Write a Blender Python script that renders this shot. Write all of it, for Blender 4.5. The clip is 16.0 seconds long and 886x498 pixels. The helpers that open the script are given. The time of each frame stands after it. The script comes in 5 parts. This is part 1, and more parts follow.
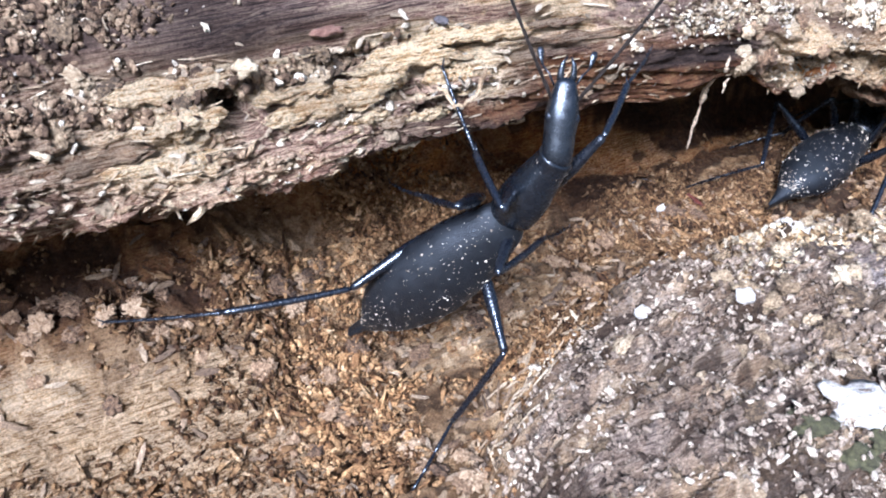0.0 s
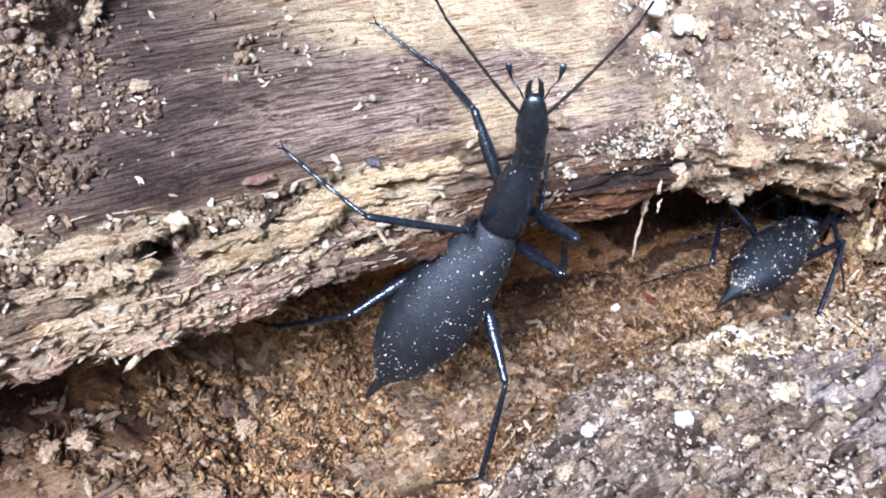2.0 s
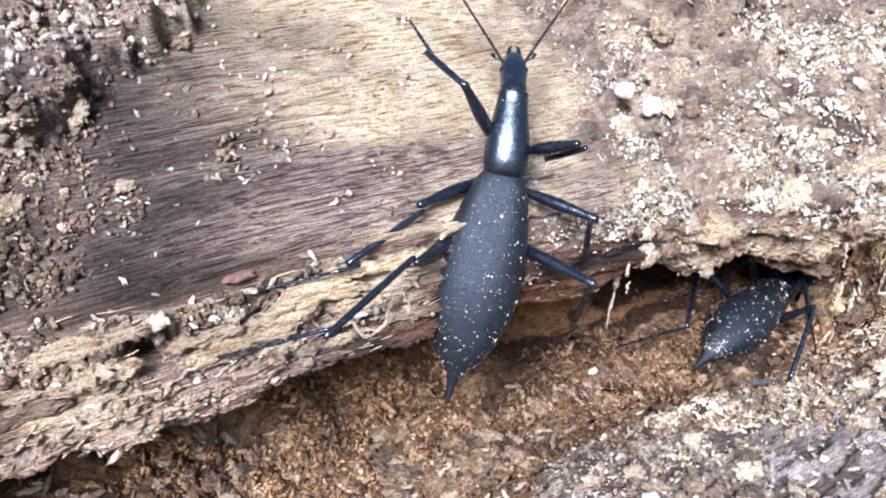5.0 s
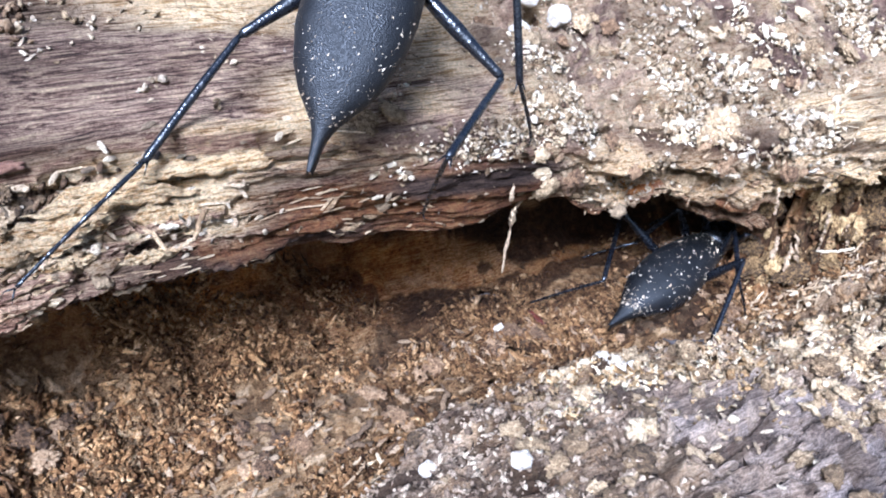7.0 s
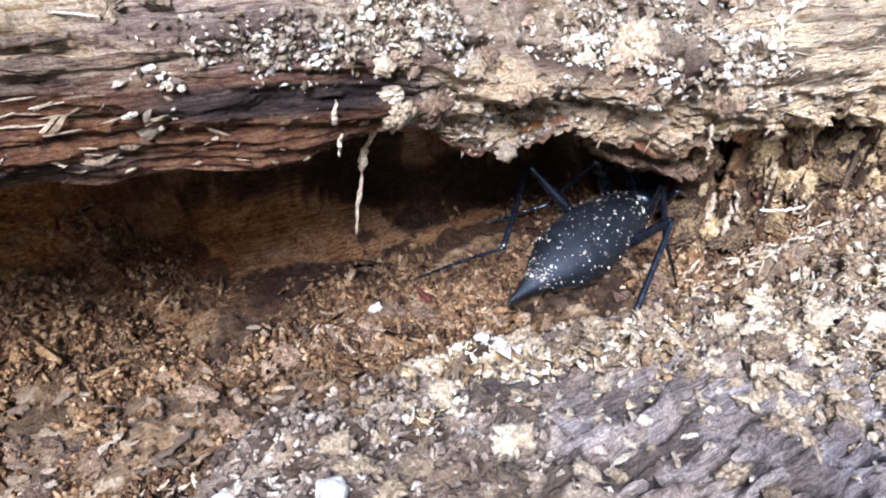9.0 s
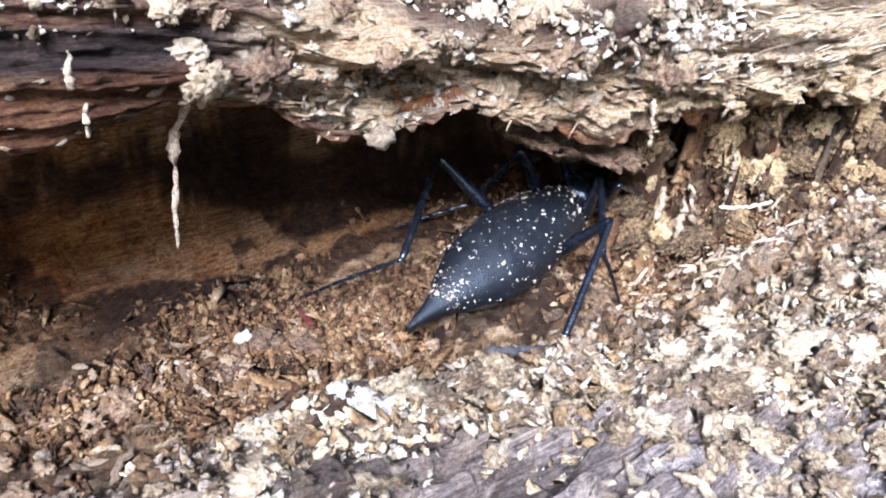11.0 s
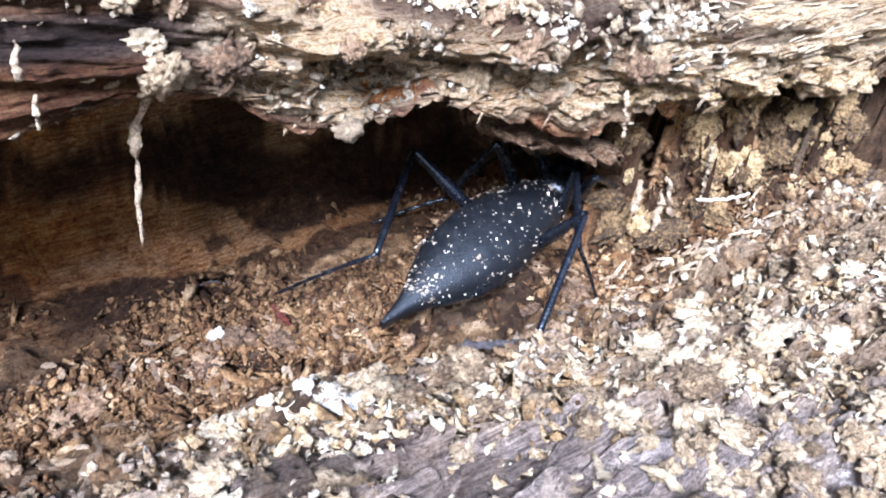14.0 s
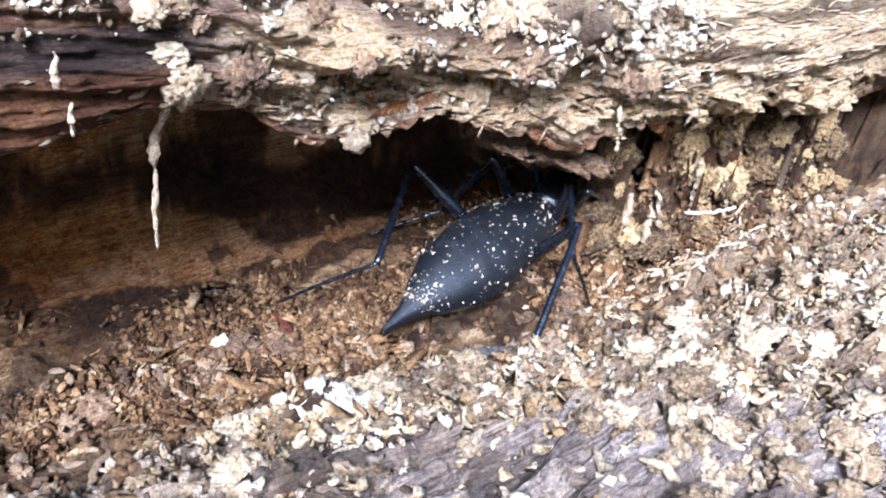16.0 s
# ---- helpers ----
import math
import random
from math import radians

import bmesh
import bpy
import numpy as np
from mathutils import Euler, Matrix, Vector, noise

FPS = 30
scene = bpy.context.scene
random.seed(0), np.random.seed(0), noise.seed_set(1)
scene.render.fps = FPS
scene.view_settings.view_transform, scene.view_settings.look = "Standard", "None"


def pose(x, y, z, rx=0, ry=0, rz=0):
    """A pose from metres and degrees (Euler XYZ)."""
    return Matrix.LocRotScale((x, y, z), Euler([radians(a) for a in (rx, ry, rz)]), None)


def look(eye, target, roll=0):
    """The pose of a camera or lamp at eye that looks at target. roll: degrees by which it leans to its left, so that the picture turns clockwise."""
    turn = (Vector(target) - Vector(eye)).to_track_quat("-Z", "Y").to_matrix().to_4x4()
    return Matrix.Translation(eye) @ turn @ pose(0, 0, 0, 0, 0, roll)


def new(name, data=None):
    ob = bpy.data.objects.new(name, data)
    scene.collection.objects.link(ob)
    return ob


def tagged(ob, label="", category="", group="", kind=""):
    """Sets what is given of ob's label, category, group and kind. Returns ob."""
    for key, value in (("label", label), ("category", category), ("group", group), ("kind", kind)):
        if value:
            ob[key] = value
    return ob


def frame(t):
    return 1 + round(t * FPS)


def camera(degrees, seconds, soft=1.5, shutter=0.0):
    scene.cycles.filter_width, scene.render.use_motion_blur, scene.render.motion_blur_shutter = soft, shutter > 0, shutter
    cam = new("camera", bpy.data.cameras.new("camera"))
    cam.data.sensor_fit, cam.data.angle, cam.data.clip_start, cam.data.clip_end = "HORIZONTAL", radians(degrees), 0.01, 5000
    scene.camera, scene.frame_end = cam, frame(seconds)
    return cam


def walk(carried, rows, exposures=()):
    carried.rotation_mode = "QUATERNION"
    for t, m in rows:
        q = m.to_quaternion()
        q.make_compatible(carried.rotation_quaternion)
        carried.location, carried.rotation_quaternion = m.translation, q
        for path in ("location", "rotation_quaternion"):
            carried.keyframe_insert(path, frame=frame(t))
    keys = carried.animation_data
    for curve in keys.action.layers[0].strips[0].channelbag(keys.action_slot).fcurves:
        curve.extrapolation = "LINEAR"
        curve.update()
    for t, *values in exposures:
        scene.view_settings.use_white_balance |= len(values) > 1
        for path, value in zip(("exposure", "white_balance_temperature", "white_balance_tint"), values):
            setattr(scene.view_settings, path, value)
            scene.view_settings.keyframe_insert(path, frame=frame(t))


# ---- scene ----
cam = camera(58.4, 16.0, 1.85)
METRES, EYE, TILT, LEAN, TURN = 0.12, 0.098, -40.0, 0.0, 0.0
ROWS = [
    (0.0, 0.0, 0.0, 0.0, 0.0, 0.0, -0.0),
    (0.5, 0.0147, 0.0117, 0.0059, -0.25, 0.11, 0.36),
    (1.0, 0.0267, 0.0133, 0.0205, -0.48, 0.4, 0.62),
    (1.5, 0.0474, -0.0004, 0.0552, -0.73, 1.92, 1.05),
    (2.0, 0.0554, -0.0168, 0.0787, -0.74, 4.12, 1.48),
    (2.5, 0.0517, -0.024, 0.0954, -0.64, 5.15, 1.48),
    (3.0, 0.0536, -0.0256, 0.1038, -0.73, 4.95, 1.54),
    (5.5, 0.1038, -0.0583, 0.1514, -1.37, 6.0, 1.67),
    (6.0, 0.1474, -0.0039, 0.1193, -2.07, 5.66, 1.16),
    (6.5, 0.1921, 0.0509, 0.107, -2.62, 5.2, 1.01),
    (7.0, 0.2118, 0.0989, 0.0829, -3.14, 5.02, 0.39),
    (7.5, 0.2437, 0.1516, 0.0653, -3.71, 4.74, -0.01),
    (8.0, 0.2765, 0.2082, 0.0568, -4.48, 4.52, 0.19),
    (8.5, 0.3116, 0.2649, 0.0549, -5.33, 4.37, 0.68),
    (9.0, 0.348, 0.329, 0.0651, -5.89, 4.32, 1.5),
    (9.5, 0.3967, 0.4092, 0.0819, -6.36, 4.49, 2.06),
    (10.0, 0.4262, 0.4864, 0.0903, -7.01, 4.6, 2.13),
    (12.5, 0.4749, 0.5216, 0.088, -8.22, 3.65, 3.17),
    (13.0, 0.4753, 0.5202, 0.087, -8.31, 3.69, 3.15),
    (13.5, 0.4753, 0.5195, 0.0868, -8.37, 3.84, 3.12),
    (14.0, 0.4745, 0.5188, 0.086, -8.43, 3.98, 3.05),
    (14.5, 0.4734, 0.5169, 0.0854, -8.47, 4.2, 2.95),
    (15.0, 0.4695, 0.51, 0.0817, -8.65, 4.6, 3.12),
    (15.5, 0.4686, 0.508, 0.0814, -8.9, 4.94, 3.1),
    (16.0, 0.4549, 0.4972, 0.0754, -9.61, 5.29, 3.0),
]
walk(cam, [(t, pose(0, 0, EYE, TILT, LEAN, TURN) @ pose(METRES * x, METRES * y, METRES * z, 90 + pitch, roll, yaw)) for t, x, y, z, yaw, pitch, roll in ROWS], exposures=[(0.0, 1.42, 5070, 15), (3.0, 1.43, 5070, 15), (5.5, 1.38, 5070, 15), (7.0, 1.38, 5070, 15), (9.0, 1.40, 5070, 15), (10.0, 1.56, 5070, 15), (12.5, 1.72, 5070, 15), (16.0, 1.73, 5070, 15)])


# ---- world and light: an overcast sky above, with a soft bright side ----
SUN_DIR = Vector((-0.22, -0.74, 0.85)).normalized()
world = bpy.data.worlds.new("overcast_sky")
scene.world = world
world.use_nodes = True
wn = world.node_tree.nodes
sky = wn.new("ShaderNodeTexSky")
sky.sky_type, sky.sun_disc = "NISHITA", False
sky.sun_elevation = math.asin(SUN_DIR.z)
sky.sun_rotation = math.atan2(SUN_DIR.x, SUN_DIR.y)
sky.air_density, sky.dust_density = 1.6, 4.0
wn["Background"].inputs["Strength"].default_value = 0.05
world.node_tree.links.new(sky.outputs[0], wn["Background"].inputs["Color"])
sun_data = bpy.data.lights.new("sun", "SUN")
sun_data.energy, sun_data.angle, sun_data.color = 5.0, radians(22), (1.0, 0.98, 0.965)
sun = new("sun", sun_data)
sun.matrix_world = look((0, 0, 3), Vector((0, 0, 3)) - SUN_DIR)


# ---- numeric noise ----
def lattice(ix, iy, iz, seed):
    h = (ix * 374761393 + iy * 668265263 + iz * 2147483647 + seed * 974711) & 0xFFFFFFFF
    h = ((h ^ (h >> 13)) * 1274126177) & 0xFFFFFFFF
    return ((h ^ (h >> 16)) & 0xFFFF) / 65535.0


def vnoise(x, y, z=0.0, seed=0):
    """Smooth value noise, -1 to 1."""
    x, y, z = np.broadcast_arrays(np.asarray(x, float), np.asarray(y, float), np.asarray(z, float))
    fx, fy, fz = np.floor(x), np.floor(y), np.floor(z)
    ix, iy, iz = fx.astype(np.int64), fy.astype(np.int64), fz.astype(np.int64)
    tx, ty, tz = x - fx, y - fy, z - fz
    tx, ty, tz = (t * t * t * (t * (6 * t - 15) + 10) for t in (tx, ty, tz))
    out = 0
    for a in (0, 1):
        for b in (0, 1):
            for c in (0, 1):
                w = (tx if a else 1 - tx) * (ty if b else 1 - ty) * (tz if c else 1 - tz)
                out = out + w * lattice(ix + a, iy + b, iz + c, seed)
    return out * 2 - 1


def fbm(x, y, z=0.0, seed=0, octaves=3, gain=0.5):
    out, amp = 0, 1.0
    for k in range(octaves):
        out = out + amp * vnoise(x * 2.03 ** k, y * 2.03 ** k, np.asarray(z) * 2.03 ** k, seed + 7 * k)
        amp *= gain
    return out


def grains(x, y, seed=0):
    """Cellular bumps: height 0..1 of a rounded grain, and that grain's random number."""
    fx, fy = np.floor(x).astype(np.int64), np.floor(y).astype(np.int64)
    best, tag = np.full(np.shape(x), 9.0), np.zeros(np.shape(x))
    for i in (-1, 0, 1):
        for j in (-1, 0, 1):
            cx, cy = fx + i, fy + j
            d = (cx + lattice(cx, cy, 1, seed) - x) ** 2 + (cy + lattice(cx, cy, 2, seed) - y) ** 2
            d = d / (0.4 + 0.9 * lattice(cx, cy, 3, seed)) ** 2
            near = d < best
            best, tag = np.where(near, d, best), np.where(near, lattice(cx, cy, 4, seed), tag)
    return np.sqrt(np.maximum(0, 1 - np.minimum(best, 1))), tag


def step(x, a, b):
    t = np.clip((x - a) / (b - a), 0, 1)
    return t * t * (3 - 2 * t)


# ---- the log's own directions: U along the grain, V away from the viewer ----
GRAIN = radians(25)
CU, SU = math.cos(GRAIN), math.sin(GRAIN)


def from_uv(u, v):
    return u * CU - v * SU, u * SU + v * CU


def to_uv(x, y):
    return x * CU + y * SU, -x * SU + y * CU


def lip_height(u):
    """Height of the face's foot along the log."""
    return np.interp(u, [-0.06, 0.0, 0.033, 0.070, 0.090, 0.104, 0.138, 0.17, 0.25], [0.043, 0.043, 0.0425, 0.0385, 0.0355, 0.032, 0.0245, 0.020, 0.016])


def lip_low(u):
    """Height of the lip itself, a little ragged beyond the hollow."""
    return np.interp(u, [-0.06, -0.016, 0.002, 0.016, 0.024, 0.040, 0.054, 0.061, 0.069, 0.079, 0.090, 0.0945, 0.0975, 0.101, 0.106, 0.114, 0.119, 0.132, 0.143, 0.15, 0.165, 0.18, 0.25],
                     [0.0425, 0.0425, 0.0417, 0.0415, 0.0428, 0.0428, 0.0425, 0.0405, 0.0391, 0.0382, 0.0373, 0.0362, 0.0338, 0.0318, 0.0307, 0.0308, 0.0300, 0.0276, 0.0262, 0.0248, 0.0225, 0.0195, 0.015])


def mound_edge(u):
    return np.interp(u, [0.02, 0.030, 0.035, 0.046, 0.063, 0.085, 0.105, 0.120, 0.142, 0.155, 0.2], [0.025, 0.050, 0.060, 0.069, 0.078, 0.084, 0.083, 0.079, 0.078, 0.083, 0.083])


def plank_zone(u, v):
    """Bare tan wood showing through on the hollow's floor."""
    return step(u - 0.010 * vnoise(v * 90, u * 40, 0, 86) - 0.25 * (0.08 - v), 0.010, -0.002) * step(v + 0.004 * vnoise(u * 80, 2.2, 0, 87), 0.094, 0.086)


def bed_height(u, v, fine=True):
    """Height of the hollow's floor, its back wall and the mound before it."""
    z = 0.0015 * fbm(u * 60, v * 60, 0, 3) + 0.0006
    # the left part of the bed rises a little towards the viewer
    z = z + 0.004 * step(v, 0.075, 0.04) * step(u, 0.03, -0.03)
    # towards the near end the floor climbs to the wall
    z = z + 0.0125 * step(u, 0.032, -0.010) * step(v, 0.070, 0.092)
    # back wall
    vb = np.interp(u, [-0.05, 0.02, 0.048, 0.064, 0.075, 0.09, 0.138, 0.147, 0.17, 0.2], [0.093, 0.098, 0.104, 0.117, 0.121, 0.117, 0.117, 0.115, 0.112, 0.110])
    torn = step(u, 0.143, 0.150) * step(v, 0.078, 0.084) * step(v, 0.104, 0.098)
    # a crumbling plug closes the hollow's far end just behind the lip
    plug = step(u + 0.0025 * vnoise(v * 260, u * 90, 0, 6), 0.1462, 0.1500) * (1 - step(v, 0.0910, 0.0930) * step(u, 0.172, 0.164))
    front = 0.0855 + 0.0022 * fbm(u * 340, v * 1000, 0, 13, 3, 0.6) + 0.0020 * vnoise(u * 150, 1.7, 0, 7) + 0.0075 * np.maximum(0, vnoise(u * 105, 3.3, 0, 8) - 0.12)
    d = v - vb + 0.003 * vnoise(u * 120, v * 120, 0, 5)
    soft = step(u, 0.105, 0.06)
    z = z + (1 - soft) * 0.05 * step(d, -0.004, 0.026) + soft * (0.034 * step(d, -0.016, 0.035) + 0.05 * step(d, 0.012, 0.04))
    gaps = 1 - 0.8 * np.exp(-((u - 0.1575) / 0.0026) ** 2) - 0.75 * np.exp(-((u - 0.1665) / 0.003) ** 2)
    z = z + 0.024 * gaps * plug * step(v, front - 0.0012, front + 0.0056)
    # mound
    ve = mound_edge(u)
    hm = np.interp(u, [0.0, 0.065, 0.1, 0.12, 0.15, 0.2], [0.026, 0.028, 0.024, 0.022, 0.020, 0.018])
    wide = np.interp(u, [0.065, 0.1, 0.12], [0.020, 0.024, 0.030])
    dm = ve - v + 0.0015 * vnoise(u * 150, v * 150, 0, 9)
    inside = step(dm, -0.002, 0.012)
    z = z + hm * np.tanh(np.maximum(dm, 0) / wide) * (1 - 0.9 * step(v, 0.032, 0.002))
    if fine:
        rough = 0.35 + 0.65 * step(vnoise(u * 50, v * 50, 0, 14), -0.5, 0.5)
        z = z + rough * 0.0012 * fbm(u * 300, v * 430, 0, 21, 3, 0.6)
        wx, wy = u + 0.0006 * vnoise(u * 700, v * 700, 0, 27), v + 0.0006 * vnoise(u * 700, v * 700, 0, 28)
        g, tag = grains(wx * 620, wy * 900, 5)
        z = z + 0.00075 * (0.4 + 0.6 * rough) * g * tag ** 0.5
        z = z + torn * (0.0022 * fbm(u * 420, v * 420, 0, 29, 3, 0.65) - 0.003 * np.maximum(0, vnoise(u * 230, v * 260, 0, 30) - 0.3))
        z = z + inside * (-0.0014 + 0.0026 * np.abs(fbm(u * 130, v * 330, 0, 33, 3)) + 0.0008 * vnoise(u * 120, v * 900, 0, 35))
    return z


PROFILE = [(0.150, 0.030), (0.132, 0.020), (0.115, 0.013), (0.098, 0.006), (0.088, 0.0012), (0.0835, 0.0), (0.0812, 0.002), (0.0798, 0.006), (0.0802, 0.0115),
           (0.083, 0.0155), (0.089, 0.0185), (0.097, 0.0225), (0.110, 0.030), (0.130, 0.041), (0.165, 0.055), (0.21, 0.06)]


ARC = np.concatenate([[0.0], np.cumsum(np.hypot(*np.diff(np.array(PROFILE), axis=0).T))])


CRACK_U, CRACK_S = 0.0118, 7.80


def ledge_steps(u, arc):
    """Broken layers of wood, stepped, their ends frayed along the grain."""
    warp = u + 0.0035 * vnoise(arc * 1500, u * 60, 0, 71) + 0.0015 * vnoise(arc * 3300, u * 90, 0, 72)
    t = fbm(warp * 26, arc * 150 + 0.6 * vnoise(u * 60, arc * 60, 0, 73), 0, 61, 3, 0.45) * 2.6
    whole = np.floor(t)
    return whole + step(t - whole, 0.86, 1.0) + 0.18 * (t - whole)


def broken_zone(u, s):
    return step(s, 5.4, 6.2) * step(s - 0.35 * vnoise(u * 90, 0, 0, 64) + 1.2 * step(u, 0.05, 0.07), 9.7, 8.9)


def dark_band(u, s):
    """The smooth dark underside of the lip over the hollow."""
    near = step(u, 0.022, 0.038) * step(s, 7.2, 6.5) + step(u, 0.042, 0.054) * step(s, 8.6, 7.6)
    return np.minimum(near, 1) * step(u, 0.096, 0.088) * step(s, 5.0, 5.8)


def fibre_zone(u, s):
    """Pale combed fibres beyond the hollow."""
    return step(u + 0.006 * vnoise(s * 2, u * 50, 0, 70), 0.138, 0.150) * step(s, 6.6, 7.6) * step(s + 0.5 * vnoise(u * 90, s, 0, 60), 10.4, 9.6)


def bare_zone(u, s):
    """Bare weathered grain between the crumb-covered ends."""
    edge = u - 0.0022 * (s - 9) + 0.006 * vnoise(u * 70, s * 1.2, 0, 68)
    return np.maximum(step(edge, -0.010, 0.012) * step(edge, 0.095, 0.075) * step(s, 8.6, 9.2), fibre_zone(u, s))


def crust_zone(u, s):
    """A raised crust of crumbling bark over the upper near end."""
    edge = s - 11.95 - 32 * np.maximum(u - 0.010, 0) + 0.30 * vnoise(u * 140, s * 1.5, 0, 59) + 0.15 * fbm(u * 420, s * 5, 0, 56, 2, 0.6)
    return step(edge, -0.12, 0.20)


def crack(u, s, arc):
    return np.exp(-((u - CRACK_U + 0.0011 * vnoise(arc * 900, 0, 0, 75)) / 0.0015) ** 2) * step(s, CRACK_S - 0.55, CRACK_S - 0.35) * step(s, CRACK_S + 0.55, CRACK_S + 0.35)


def log_surface(u, s, fine=True):
    """Place on the upper log: u along it, s 0..15 from the hollow's roof, round the lip, up its face."""
    i = np.clip(np.floor(s).astype(int), 0, len(PROFILE) - 2)
    t = s - i
    p = np.array(PROFILE)

    def cat(c):
        a, b, d, e = (p[np.clip(i + o, 0, len(PROFILE) - 1), c] for o in (-1, 0, 1, 2))
        return 0.5 * (2 * b + (d - a) * t + (2 * a - 5 * b + 4 * d - e) * t * t + (3 * b - a - 3 * d + e) * t ** 3)
    v, z = cat(0), cat(1)
    rise = step(s, 5.5, 8.0)
    z = z + lip_height(u) * rise + lip_low(u) * (1 - rise)
    face = step(s, 5.0, 7.0)
    # the face stands back a little over the hollow's mouth and bulges beyond it
    v = v + 0.0045 * np.exp(-((u - 0.108) / 0.012) ** 2) * face
    z = z + 0.005 * step(u, 0.10, 0.13) * step(s, 8.5, 11.0)
    if fine:
        arc = np.interp(s, np.arange(len(PROFILE)), ARC)
        lip = np.exp(-((s - 6.0) / 2.0) ** 2)
        calm = step(u, 0.040, 0.055) * step(u, 0.104, 0.094) * step(s, 9.0, 7.5)
        bare = bare_zone(u, s)
        big = 0.0018 * fbm(u * 45, arc * 70, 0, 41, 2)
        lumpy = 0.0022 * fbm(u * 130, arc * 190, 0, 45, 3, 0.6) * step(u, 0.085, 0.10) * step(u, 0.155, 0.140) * step(s, 6.5, 7.5)
        ragged = 0.0021 * fbm(u * 190, arc * 330, 0, 47, 4, 0.65)
        grain = 0.00042 * fbm(u * 45, arc * 900 + 2 * vnoise(u * 30, arc * 100, 0, 2), 0, 53, 3, 0.7) - 0.0007 * np.maximum(0, vnoise(u * 45, arc * 800, 0, 55) - 0.3)
        g, tag = grains((u + 0.0006 * vnoise(u * 700, arc * 700, 0, 27)) * 680, (arc + 0.0006 * vnoise(u * 700, arc * 700, 0, 28)) * 900, 8)
        crumbly = (0.0008 * fbm(u * 420, arc * 520, 0, 57, 2, 0.6) + 0.0008 * g * tag) * (1 - bare) * (1 - 0.7 * broken_zone(u, s)) * step(s, 5.5, 8.0) * (0.4 + 0.6 * step(vnoise(u * 150, arc * 170, 0, 58), -0.5, 0.5))
        pull = step(s, 5.6, 7.4)
        out = big + lumpy + lip * ragged * (1 - 0.75 * calm) * (0.6 + 0.4 * pull) + grain * (1 + 0.3 * calm) + crumbly * (1 - 0.8 * calm) + 0.0012 * ledge_steps(u, arc) * broken_zone(u, s) * (1 - 0.6 * calm) * (0.35 + 0.65 * pull)
        # torn, crumbling wood where the log comes down to the bed
        torn = step(u, 0.132, 0.146) * step(s, 7.6, 6.4)
        out = out + torn * (0.0020 * fbm(u * 150, arc * 190, 0, 49, 3, 0.6) - 0.004 * np.maximum(0, vnoise(u * 110, arc * 160, 0, 50) - 0.25))
        # crumbling crust with a stepped edge
        out = out + (0.0050 + 0.0018 * fbm(u * 260, arc * 260, 0, 52, 3, 0.6)) * crust_zone(u, s)
        # a frayed crack across the grain
        out = out - 0.010 * crack(u, s, arc)
        ang = np.interp(s, [0, 4, 5, 6, 7, 8, 9, 10, 12, 15], [-90, -95, -120, -165, -180, -190, -225, -243, -242, -250])
        v = v + out * np.cos(np.radians(ang))
        z = z + out * np.sin(np.radians(ang))
    x, y = from_uv(u, v)
    return np.stack([x, y, z], -1)


# ---- materials ----
def material(name):
    m = bpy.data.materials.new(name)
    m.use_nodes = True
    return m, m.node_tree.nodes, m.node_tree.links, m.node_tree.nodes["Principled BSDF"]


def ramp(nodes, links, source, stops):
    r = nodes.new("ShaderNodeValToRGB")
    el = r.color_ramp.elements
    el[0].position, el[0].color = stops[0][0], (*stops[0][1], 1)
    el[1].position, el[1].color = stops[-1][0], (*stops[-1][1], 1)
    for pos, col in stops[1:-1]:
        e = el.new(pos)
        e.color = (*col, 1)
    links.new(source, r.inputs[0])
    return r.outputs[0]


def noise_node(nodes, links, vector, scale, detail=6, rough=0.6, distortion=0.0):
    n = nodes.new("ShaderNodeTexNoise")
    n.inputs["Scale"].default_value, n.inputs["Detail"].default_value = scale, detail
    n.inputs["Roughness"].default_value, n.inputs["Distortion"].default_value = rough, distortion
    links.new(vector, n.inputs["Vector"])
    return n.outputs["Fac"]


def mix(nodes, links, fac, a, b, kind="MIX"):
    m = nodes.new("ShaderNodeMix")
    m.data_type, m.blend_type = "RGBA", kind
    if isinstance(fac, float):
        m.inputs[0].default_value = fac
    else:
        links.new(fac, m.inputs[0])
    for value, socket in ((a, m.inputs[6]), (b, m.inputs[7])):
        if isinstance(value, tuple):
            socket.default_value = (*value, 1)
        else:
            links.new(value, socket)
    return m.outputs[2]


def attribute(nodes, name):
    a = nodes.new("ShaderNodeAttribute")
    a.attribute_name = name
    return a.outputs["Fac"]


def grain_space(nodes, links, squeeze=0.14):
    """Object coordinates turned to the grain and squeezed along it."""
    co = nodes.new("ShaderNodeTexCoord")
    mp = nodes.new("ShaderNodeMapping")
    mp.inputs["Rotation"].default_value = (0, 0, -GRAIN)
    links.new(co.outputs["Object"], mp.inputs["Vector"])
    m2 = nodes.new("ShaderNodeMapping")
    m2.inputs["Scale"].default_value = (squeeze, 1, 1)
    links.new(mp.outputs[0], m2.inputs["Vector"])
    return co.outputs["Object"], m2.outputs[0]


def bump(nodes, links, bsdf, height, strength, distance):
    b = nodes.new("ShaderNodeBump")
    b.inputs["Strength"].default_value, b.inputs["Distance"].default_value = strength, distance
    links.new(height, b.inputs["Height"])
    links.new(b.outputs[0], bsdf.inputs["Normal"])


